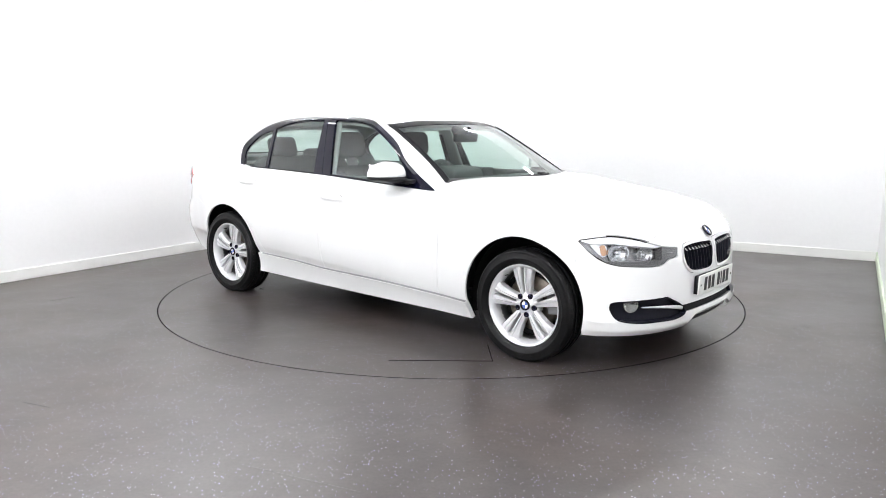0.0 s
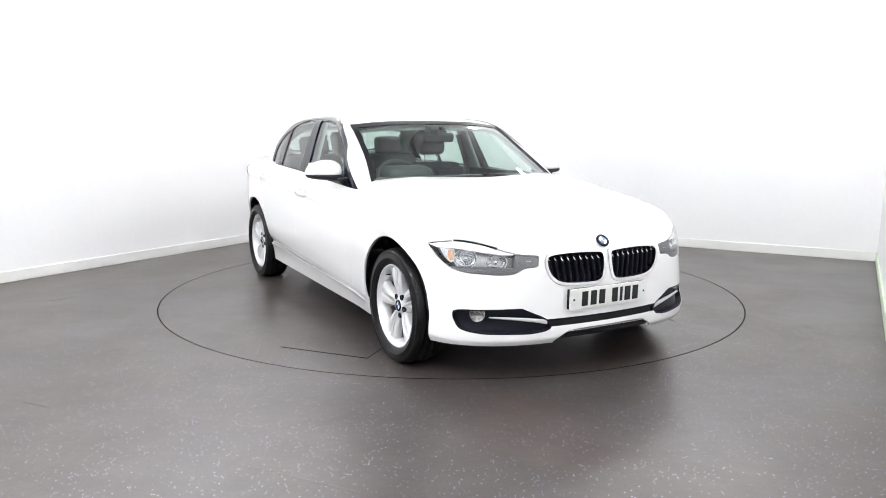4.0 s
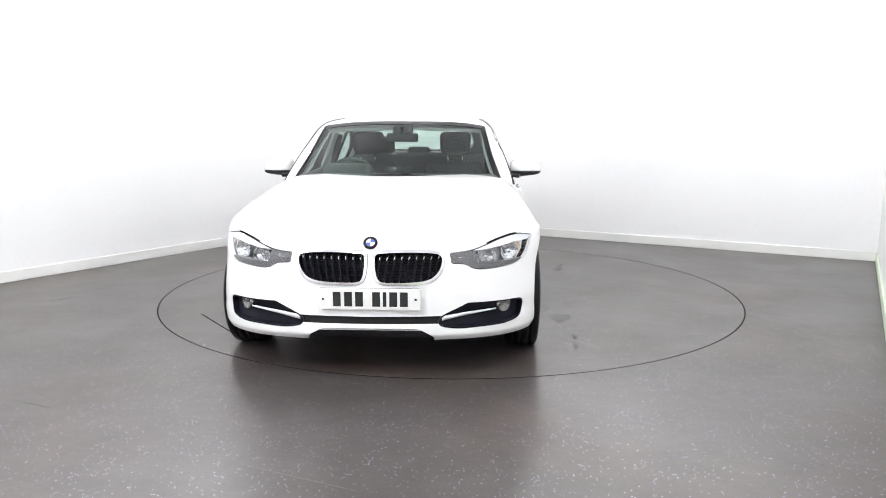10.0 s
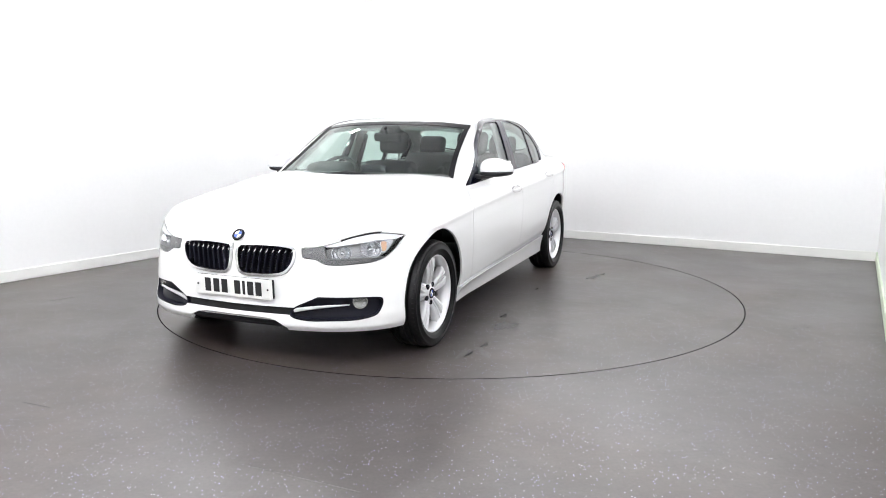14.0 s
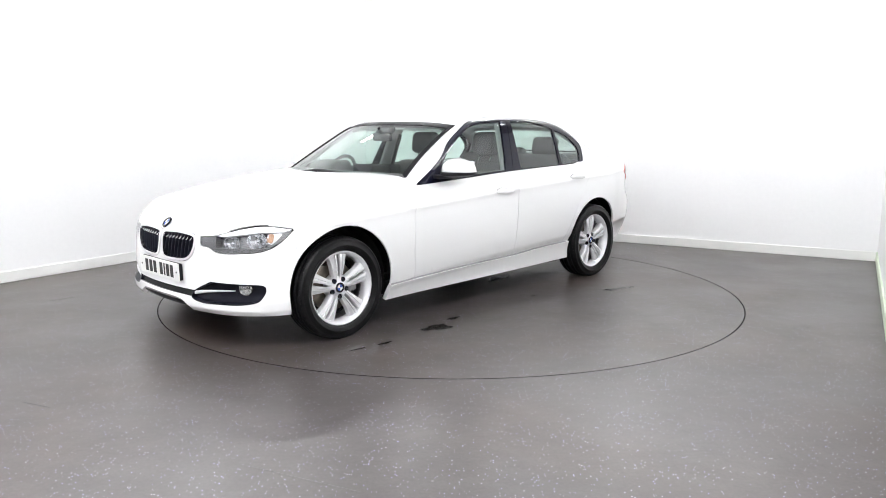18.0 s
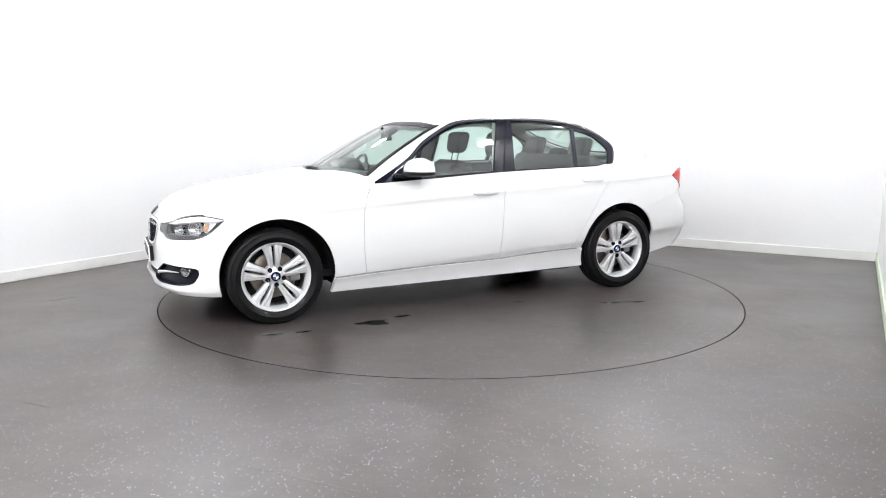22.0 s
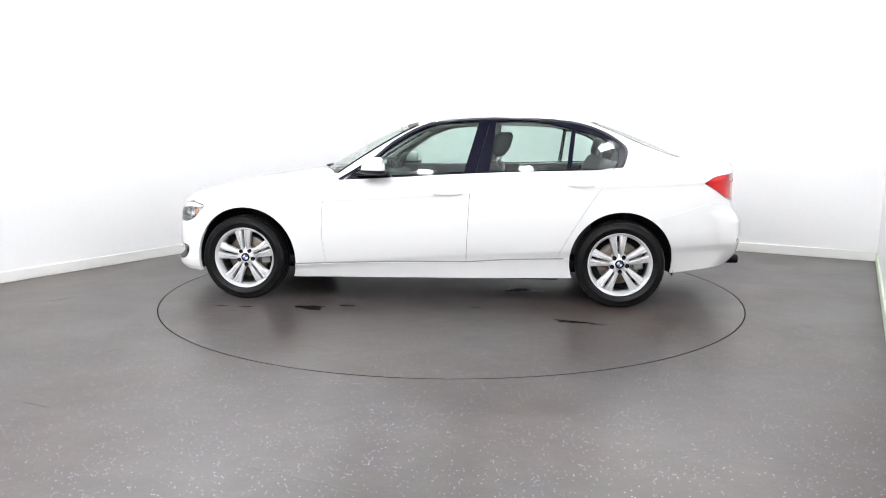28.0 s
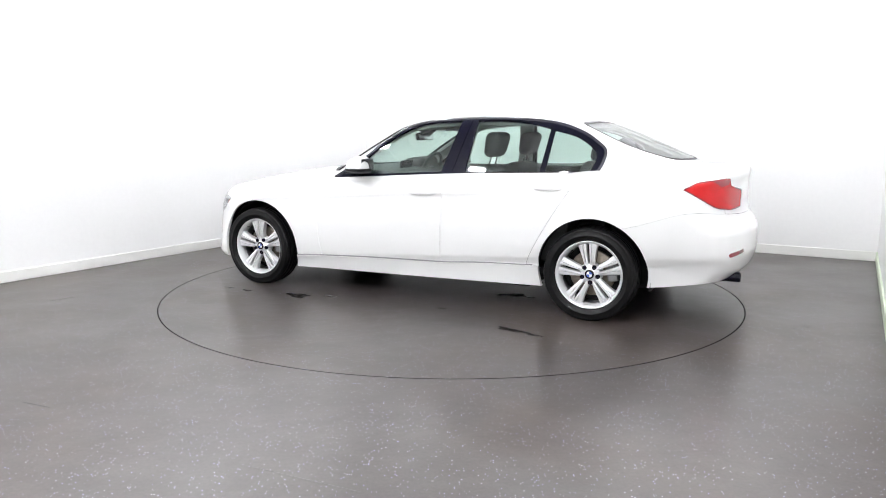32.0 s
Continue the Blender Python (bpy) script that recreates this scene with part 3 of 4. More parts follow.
panel("seal", cut(top, grow(screen_f, -0.001), lambda p: -0.026 - screen_f(p)), M_BLACK, windscreen, both, 0.006, 0.002, "black windscreen border")
for s in both:
    panel("pillar_strip", cut(top, grow(screen_f, 0.004), lambda p: -0.006 - screen_f(p), lambda p: 0.45 - p[:, 1], lambda p: p[:, 2] - 1.30), M_BLACK, car, (s,), 0.012, 0.009, "black strip along the windscreen pillar")
rear_window = panel("rear_window", cut(top, grow(rear_f, -0.001)), M_GLASS, car, both, 0)
panel("seal", cut(top, grow(rear_f, -0.001), lambda p: -0.010 - rear_f(p)), M_BLACK, rear_window, both, 0.006, 0.002, "black rear window border")
pane_f = [on_side(f) for f in PANES]
trim = cut(top, grow(dlo_f, -0.001), *[outside(f) for f in pane_f])


def b_front(p):
    return p[:, 0] - (-0.262 - 0.280 * (p[:, 2] - 0.980))


def b_rear(p):
    return (-0.450 - 0.120 * (p[:, 2] - 0.980)) - p[:, 0]


def inside_b(p):
    return np.maximum.reduce([b_front(p), b_rear(p), p[:, 2] - 1.345])


for s in both:
    panel("window_surround", cut(trim, outside(inside_b, 0.001)), M_TRIM, car, (s,), 0.02, 0.003, "gloss black window surround")
    panel("window_moulding", cut(trim, lambda p: -0.018 - dlo_f(p), outside(inside_b, 0.004), lambda p: 0.999 - p[:, 2]), M_MOULD, car, (s,), 0.006, 0.005, "slate-black outer window moulding")
    half = cut(trim, grow(inside_b, -0.001))
    panel("b_pillar_cover", cut(half, lambda p: DOOR_MIDDLE(p[:, 2]) + 0.002 - p[:, 0]), M_TRIM, car, (s,), 0.02, 0.005, "gloss black pillar cover")
    panel("b_pillar_cover", cut(half, lambda p: p[:, 0] - DOOR_MIDDLE(p[:, 2]) + 0.002), M_TRIM, car, (s,), 0.02, 0.005, "gloss black pillar cover")
    for f, name in zip(pane_f, ("front_side_window", "rear_side_window", "quarter_window")):
        panel(name, cut(top, grow(f, -0.0005)), M_GLASS, car, (s,), 0, -0.002)

# headlights
BROW = front_only(polygon((0.46, 0.667), (0.62, 0.697), (0.80, 0.725), (0.95, 0.735), (1.2, 0.708), (1.10, 0.690), (0.9, 0.690), (0.70, 0.676), (0.55, 0.664)))
INDICATOR = front_only(polygon((0.955, 0.690), (1.10, 0.692), (1.04, 0.645), (0.985, 0.615), (0.94, 0.635)))
AMBER = front_only(polygon((0.965, 0.684), (1.015, 0.688), (1.005, 0.640), (0.985, 0.622), (0.955, 0.636)))
STEM_LINE = front_only(polygon((0.36, 0.630), (0.45, 0.634), (0.45, 0.640), (0.36, 0.637)))


def lathe(profile, n=48, axis="y", center=None):
    """A bmesh turned round an axis from (radius, height) points."""
    bm = bmesh.new()
    spin = (lambda r, h, a: (r * math.cos(a), h, r * math.sin(a))) if axis == "y" else (lambda r, h, a: (h, r * math.cos(a), r * math.sin(a)))
    rings = [[bm.verts.new(spin(r, h, 2 * math.pi * i / n)) for i in range(n)] if r > 1e-6 else [bm.verts.new(spin(0, h, 0))] for r, h in profile]
    for a, b in zip(rings, rings[1:]):
        for i in range(n):
            j = (i + 1) % n
            vs = [a[i % len(a)], a[j % len(a)], b[j % len(b)], b[i % len(b)]]
            vs = [v for k, v in enumerate(vs) if v not in vs[:k]]
            if len(vs) > 2:
                bm.faces.new(vs).smooth = True
    bmesh.ops.recalc_face_normals(bm, faces=bm.faces[:])
    if center is not None:
        bmesh.ops.transform(bm, matrix=center, verts=bm.verts[:])
    return bm


def aim(x, y, z, yaw, pitch=0.0):
    """A pose whose x axis points out of the car, yaw degrees to the left and pitch up."""
    return pose(x, y, z, 0, -pitch, yaw)


lens_mesh = cut(base, grow(HEADLIGHT, -0.0005))
for s in both:
    lamp = panel("headlight", lens_mesh, M_LENS, car, (s,), 0, 0.0, "clear headlight with a grey housing and two round reflectors")
    panel("housing", lens_mesh, M_LAMPGREY, lamp, (s,), 0, -0.068)
    panel("bezel", cut(lens_mesh, lambda p: np.minimum(p[:, 2] - 0.598, front_u(p) - 0.475)), M_BEZEL, lamp, (s,), 0.05, -0.004)
    panel("brow", cut(lens_mesh, BROW, lambda p: HEADLIGHT(p) + 0.003), M_WHITE, lamp, (s,), 0.03, -0.002, "white light bar over the reflectors")
    panel("indicator_reflector", cut(lens_mesh, INDICATOR), M_REFLECTOR, lamp, (s,), 0.012, -0.03)
    panel("indicator", cut(lens_mesh, AMBER), M_AMBER, lamp, (s,), 0.01, -0.024, "amber indicator behind the lens")
    panel("accent", cut(lens_mesh, STEM_LINE), M_WHITE, lamp, (s,), 0.004, -0.001)
    for x, y, z, r, yaw in ((1.968, 0.590, 0.621, 0.047, 24), (1.880, 0.716, 0.638, 0.052, 36)):
        m = aim(x, s * y, z, s * yaw, 4)
        bowl = lathe([(0.010, -0.026), (r * 0.5, -0.020), (r * 0.85, -0.006), (r, 0.008), (r * 1.04, 0.008), (r * 1.04, -0.03)], 18, "x", m @ Matrix.Diagonal((1, 1.12, 0.92, 1)))
        for q in bowl.faces:
            q.smooth = False
        part("reflector", bowl, M_REFLECTOR, lamp)
        part("bulb_cap", lathe([(0.0, 0.004), (0.010, 0.001), (0.013, -0.008), (0.011, -0.02)], 20, "x", m), M_REFLECTOR, lamp)

# grilles: recessed mesh, upright slats, bright surrounds
def front_x(y, z):
    """Where the nose of the body lies, at a place given by width and height."""
    y, z = np.asarray(y, float), np.asarray(z, float)
    a, b = np.full(y.shape, 1.5), np.full(y.shape, 2.4)
    for _ in range(24):
        c = (a + b) / 2
        inside = body(np.stack([c, y, z], axis=-1)) < 0
        a, b = np.where(inside, c, a), np.where(inside, b, c)
    return a


def ribbon(name, pts, width, depth, shift, mat, parent, s, label="", upright=True):
    """A slim bar laid along places (y, z) of the nose, sunk by shift."""
    bm = bmesh.new()
    loops = []
    xs = front_x([q[0] for q in pts], [q[1] for q in pts])
    xs = xs - np.array([shift(k / (len(pts) - 1)) for k in range(len(pts))])
    for k, (y, z) in enumerate(pts):
        x = float(xs[k])
        w = width(k / (len(pts) - 1))
        o = (0, w, 0) if upright else (0, 0, w)
        loops.append([bm.verts.new((x + dx, s * (y + e * o[1]), z + e * o[2])) for dx, e in ((-depth, -1), (-0.003, -1), (0, -0.4), (0, 0.4), (-0.003, 1), (-depth, 1))])
    for a, b in zip(loops, loops[1:]):
        for i in range(6):
            bm.faces.new((a[i], a[(i + 1) % 6], b[(i + 1) % 6], b[i]))
    bm.faces.new(loops[0])
    bm.faces.new(loops[-1][::-1])
    bmesh.ops.recalc_face_normals(bm, faces=bm.faces[:])
    return part(name, bm, mat, parent, label)


def inside_kidney(y, z):
    return KIDNEY(np.stack([front_x(y, z), y, z], axis=-1))


def span(f, lo, hi, n=60):
    """The stretch of a line within the grille opening."""
    line = np.linspace(lo, hi, n + 1)
    good = line[f(line) < -0.001]
    return (float(good[0]), float(good[-1])) if len(good) else None


for s in both:
    k = panel("grille", cut(base, KIDNEY), M_BLACK, car, (s,), 0, -0.045, "black kidney-shaped grille with upright slats and a chrome surround")
    panel("surround", cut(base, grow(KIDNEY, 0.013), outside(KIDNEY, -0.002)), M_CHROME, k, (s,), 0.045, 0.007, "chrome grille surround")
    for i in range(9):
        y = 0.043 + i * 0.0375
        ends = span(lambda z: inside_kidney(np.full(z.shape, y), z), 0.49, 0.67)
        if ends:
            ribbon("slat", [(y + 0.02 * (q - 0.5), ends[0] + (ends[1] - ends[0]) * q) for q in [m / 8 for m in range(9)]], lambda q: 0.0045, 0.03, lambda q: 0.006 + 0.05 * max(0.0, q - 0.72), M_BLUEBLACK, k, s)
            # highlight on the slat's upper end, put in as a silver piece
            ribbon("slat_glint", [(y + 0.02 * (q - 0.5), ends[0] + (ends[1] - ends[0]) * q) for q in (0.78, 0.82, 0.86, 0.90)], lambda q: 0.0042 * (0.35 + 0.65 * q), 0.008, lambda q: 0.004 + 0.012 * q, M_ALLOY, k, s, "silver piece for the highlight on a grille slat")
    for i in range(9):
        z = 0.522 + i * 0.0145
        ends = span(lambda y: inside_kidney(y, np.full(y.shape, z)), 0.01, 0.40)
        if ends:
            ribbon("mesh_bar", [(ends[0] + (ends[1] - ends[0]) * q, z) for q in [m / 8 for m in range(9)]], lambda q: 0.002, 0.006, lambda q: 0.03, M_BLUEBLACK, k, s, upright=False)
    pod = panel("fog_light_pod", cut(base, FOG_POD), M_BLUEBLACK, car, (s,), 0, -0.035, "blue-black air inlet with a fog light")
    panel("pod_rim", cut(base, grow(FOG_POD, -0.001), lambda p: -0.007 - FOG_POD(p)), M_BLUEBLACK, pod, (s,), 0.035, -0.002)
    ribbon("blade", [(0.648 - 0.28 * q, 0.352 - 0.014 * q - 0.02 * q * q) for q in [m / 10 for m in range(11)]], lambda q: 0.0025 + 0.0085 * q, 0.015, lambda q: 0.004, M_ALLOY, pod, s, "bright trim blade", False)
    m = aim(1.957, s * 0.692, 0.364, s * 38)
    part("fog_light", lathe([(0.0, 0.009), (0.022, 0.007), (0.034, 0.003), (0.039, -0.004)], 28, "x", m), M_LENS, pod, "round clear fog light")
    part("fog_reflector", lathe([(0.0, -0.008), (0.012, -0.010), (0.024, -0.005), (0.036, 0.001), (0.040, 0.001), (0.040, -0.03)], 28, "x", m), M_FOG, pod)

intake = panel("lower_intake", cut(base, grow(INTAKE, 0.004), outside(FOG_POD)), M_BLACK, car, both, 0, -0.035, "black slot between the fog lights")
panel("lower_grille", cut(base, grow(LOW_GRILLE, -0.001)), M_BLACK, car, both, 0.02, -0.02, "black lower grille")
panel("lip_strip", cut(base, lambda p: np.abs(p[:, 2] - 0.270) - 0.0045, lambda p: p[:, 1] - 0.26, lambda p: 1.9 - p[:, 0]), M_CHROME, car, both, 0.004, 0.003, "thin bright strip on the lip")


def badge(parent, m, r, name="badge"):
    """A round badge: dark ring, and a disc in blue and white quarters; its face looks along +x."""
    ring = part(name, lathe([(r * 0.62, 0.0), (r * 0.66, 0.004), (r * 0.95, 0.004), (r, 0.0), (r, -0.006)], 36, "x", m), M_TRIM, parent, "round badge with a dark ring and blue and white quarters")
    for q in range(4):
        bm = bmesh.new()
        c = bm.verts.new((0.002, 0, 0))
        rim = [bm.verts.new((0.001, r * 0.66 * math.cos(a), r * 0.66 * math.sin(a))) for a in [math.pi / 2 * (q + k / 6) for k in range(7)]]
        for a, b in zip(rim, rim[1:]):
            bm.faces.new((c, a, b))
        bmesh.ops.transform(bm, matrix=m, verts=bm.verts[:])
        part("quarter", bm, M_BLUE if q % 2 == 0 else M_WHITE, ring if parent is car else parent)
    return ring


badge(car, aim(2.083, 0, 0.707, 0, 42), 0.037)

# front number plate: bars in place of its characters
plate = part("number_plate", box(bmesh.new(), -0.004, 0.004, -0.262, 0.262, -0.0555, 0.0555, bevel=0.003), M_PLATE, car, "white number plate with dark characters")
plate.location, plate.rotation_euler = (2.148, 0, 0.4265), (0, radians(2), 0)
for yc in (0.176, 0.122, 0.078, 0.035, -0.052, -0.108, -0.166):
    w = 0.009 if yc == 0.078 else 0.02
    part("character_bar", box(bmesh.new(), 0.0042, 0.0048, yc - w, yc + w, -0.038, 0.038), M_MARK, plate)
for y in (-0.236, 0.236):
    part("screw_cap", lathe([(0.0, 0.0068), (0.005, 0.0062), (0.006, 0.004)], 12, "x", pose(0, y, 0)), M_MARK, plate)
part("plate_backing", box(bmesh.new(), -0.028, -0.005, -0.258, 0.258, -0.052, 0.052, bevel=0.004), M_BLACK, plate)

# tail lights, reflectors, exhaust
tail_mesh = cut(base, TAIL)
TAIL_CLEAR = rear_only(polygon((0.55, 0.966), (0.86, 0.955), (0.72, 0.918), (0.58, 0.93)))
for s in both:
    t = panel("tail_light", tail_mesh, M_RED, car, (s,), 0.02, 0.003, "red wraparound tail light")
    panel("border", cut(tail_mesh, lambda p: -0.007 - TAIL(p)), M_DARKRED, t, (s,), 0.004, 0.005)
    panel("upper_lens", cut(tail_mesh, TAIL_CLEAR), M_DARKRED, t, (s,), 0.002, 0.006, "darker upper lens")
    panel("light_bar", cut(tail_mesh, lambda p: np.abs(p[:, 2] - 0.908 + 0.03 * (rear_u(p) - 0.6)) - 0.004, lambda p: np.abs(rear_u(p) - 0.66) - 0.30), M_RED, t, (s,), 0.004, 0.007)
    panel("rear_reflector", cut(base, grow(REFLEX, -0.001)), M_DARKRED, car, (s,), 0.004, -0.004, "dark red rear reflector")
bm = lathe([(0.026, 0.1), (0.026, -0.005), (0.031, -0.012), (0.034, -0.004), (0.034, 0.16)], 28, "x", pose(-2.315, 0.47, 0.312))
part("exhaust_pipe", bm, M_TRIM, car, "dark exhaust tailpipe")

TOW_COVER = polygon(*rounded((-0.388, 0.440, 1), (-0.318, 0.440, 1), (-0.318, 0.502, 1), (-0.388, 0.502, 1)))


def tow_line(p):
    return np.where(p[:, 0] > 1.9, np.abs(TOW_COVER(-p[:, 1], p[:, 2])) - 0.0008, 1.0)


panel("tow_eye_cover", cut(base, tow_line), M_LAMPGREY, bumper, (-1,), 0.002, 0.0006, "outline of a small square cover in the bumper")

# ---- door handles and mirrors ----
def blob(rings):
    """A closed smooth skin over rings of (centre, half height, half depth) along x, as flattened tubes."""
    bm = bmesh.new()
    n = 16
    loops = []
    for x, y, z, hz, hy in rings:
        loops.append([bm.verts.new((x, y + hy * math.copysign(abs(math.cos(a)) ** 0.7, math.cos(a)), z + hz * math.copysign(abs(math.sin(a)) ** 0.7, math.sin(a)))) for a in [2 * math.pi * k / n for k in range(n)]])
    for a, b in zip(loops, loops[1:]):
        for i in range(n):
            bm.faces.new((a[i], a[(i + 1) % n], b[(i + 1) % n], b[i])).smooth = True
    bm.faces.new(loops[0][::-1])
    bm.faces.new(loops[-1])
    bmesh.ops.recalc_face_normals(bm, faces=bm.faces[:])
    return bm


def handle(parent, s, x0, x1, y, z0, z1):
    rings = []
    for k in range(13):
        u = k / 12
        out = math.sin(math.pi * u) ** 0.5
        rings.append((x0 + (x1 - x0) * u, s * (y - 0.012 + 0.030 * out), z0 + (z1 - z0) * u, 0.006 + 0.011 * out, 0.007 + 0.004 * out))
    grip = part("handle", blob(rings), M_PAINT, parent)
    bm = bmesh.new()
    bmesh.ops.create_uvsphere(bm, u_segments=20, v_segments=10, radius=1)
    bmesh.ops.scale(bm, vec=(0.075, 0.006, 0.024), verts=bm.verts[:])
    bmesh.ops.translate(bm, vec=((x0 + x1) / 2 + 0.01, s * (y - 0.002), (z0 + z1) / 2 + 0.004), verts=bm.verts[:])
    for f in bm.faces:
        f.smooth = True
    part("handle_recess", bm, M_PAINT, parent)
    # thin grey oval that draws the recess's shading as an outline
    bm = bmesh.new()
    n, c = 36, ((x0 + x1) / 2 + 0.01, (z0 + z1) / 2 + 0.001)
    loops = []
    for i in range(n + 1):
        a = radians(360 * i / n)
        px, pz = 0.094 * math.cos(a), 0.030 * math.sin(a)
        yy = y - 0.0005 - 0.10 * max(0.0, -pz) * 0.1
        loops.append([bm.verts.new((c[0] + px, s * (yy + dy), c[1] + pz + dz)) for dy, dz in ((0, 0.0009), (0.0012, 0), (0, -0.0009), (-0.008, 0))])
    for a, b in zip(loops, loops[1:]):
        for i in range(4):
            bm.faces.new((a[i], a[(i + 1) % 4], b[(i + 1) % 4], b[i]))
    bmesh.ops.recalc_face_normals(bm, faces=bm.faces[:])
    part("recess_shade", bm, M_STEEL, parent)
    return grip


for s in both:
    handle(doors[s, 0], s, -0.038, -0.274, 0.885, 0.819, 0.827)
    handle(doors[s, 1], s, -0.999, -1.225, 0.880, 0.886, 0.892)


def shaped(bm, f):
    for v in bm.verts:
        v.co = f(v.co)
    bmesh.ops.recalc_face_normals(bm, faces=bm.faces[:])
    for q in bm.faces:
        q.smooth = True
    return bm


def ball(segments=28, rings=18):
    bm = bmesh.new()
    bmesh.ops.create_uvsphere(bm, u_segments=segments, v_segments=rings, radius=1)
    return bm


def sgn(v, e):
    return math.copysign(abs(v) ** e, v)


def door_mirror(s):
    def cap(c):
        x, y, z = sgn(c.x, 0.8), sgn(c.y, 0.75), sgn(c.z, 0.7)
        z = z if z > 0 else z * 0.06
        x = x * (0.13 if x > 0 else 0.055) * (1 - 0.12 * max(z, 0))
        w = 1 - 0.25 * max(y, 0) * max(z, 0)
        return Vector((0.375 + x - 0.035 * (y + 1) * 0.5, s * (0.905 + 0.112 * y - 0.01 * z), 0.990 + 0.092 * z * w))

    def under(c):
        x, y, z = sgn(c.x, 0.8), sgn(c.y, 0.7), sgn(c.z, 0.8)
        x = x * (0.135 if x > 0 else 0.06)
        return Vector((0.375 + x - 0.03 * (y + 1) * 0.5, s * (0.90 + 0.114 * y), 0.966 + 0.024 * z + 0.008 * (y + 1)))

    shell_ob = part("door_mirror", shaped(ball(), cap), M_PAINT, car, "white mirror cap on a black base")
    part("mirror_base", shaped(ball(), under), M_BLACK, shell_ob)
    bm = bmesh.new()
    box(bm, -0.085, 0.085, -0.05, 0.05, -0.012, 0.012, bevel=0.008)
    bmesh.ops.transform(bm, matrix=pose(0.45, s * 0.815, 0.958, -s * 4, 0, s * -10), verts=bm.verts[:])
    part("mirror_foot", bm, M_BLACK, shell_ob)
    part("mirror_glass", box(bmesh.new(), 0.308, 0.316, s * 0.90 - 0.085, s * 0.90 + 0.085, 0.985, 1.062, bevel=0.003), M_CHROME, shell_ob)
    part("indicator_strip", box(bmesh.new(), 0.44, 0.496, s * 0.905 - 0.07, s * 0.905 + 0.05, 0.992, 0.999, bevel=0.002), M_LENS, shell_ob)
    return shell_ob


for s in both:
    door_mirror(s)

# ---- wheels ----
def spoke(side):
    """One arm of a double spoke, along +z, to the given side: a raised ridge by the slit, a groove, and a sloping outer facet."""
    bm = bmesh.new()
    rows = []
    for k in range(11):
        u = k / 10
        r = 0.050 + 0.168 * u
        c = side * (0.0185 + 0.0205 * u + 0.004 * u ** 5)
        w = 0.0125 + 0.0160 * u + 0.007 * u ** 6
        y = 0.048 + 0.014 * u + 0.010 * math.sin(math.pi * u)
        g = 0.007 * min(1.0, 4 * (1 - u)) * min(1.0, 5 * u)
        pts = [(-w, y - 0.045), (-w, y - 0.016), (-w * 0.86, y - 0.008), (-w * 0.02, y - 0.003), (w * 0.12, y - 0.003 - g), (w * 0.34, y - 0.002 - g), (w * 0.46, y + 0.001), (w * 0.84, y), (w, y - 0.007), (w, y - 0.045)]
        rows.append([bm.verts.new((c - side * px, py, r)) for px, py in pts])
    for a, b in zip(rows, rows[1:]):
        for i in range(len(a) - 1):
            bm.faces.new((a[i], a[i + 1], b[i + 1], b[i]))
    bmesh.ops.recalc_face_normals(bm, faces=bm.faces[:])
    return bm


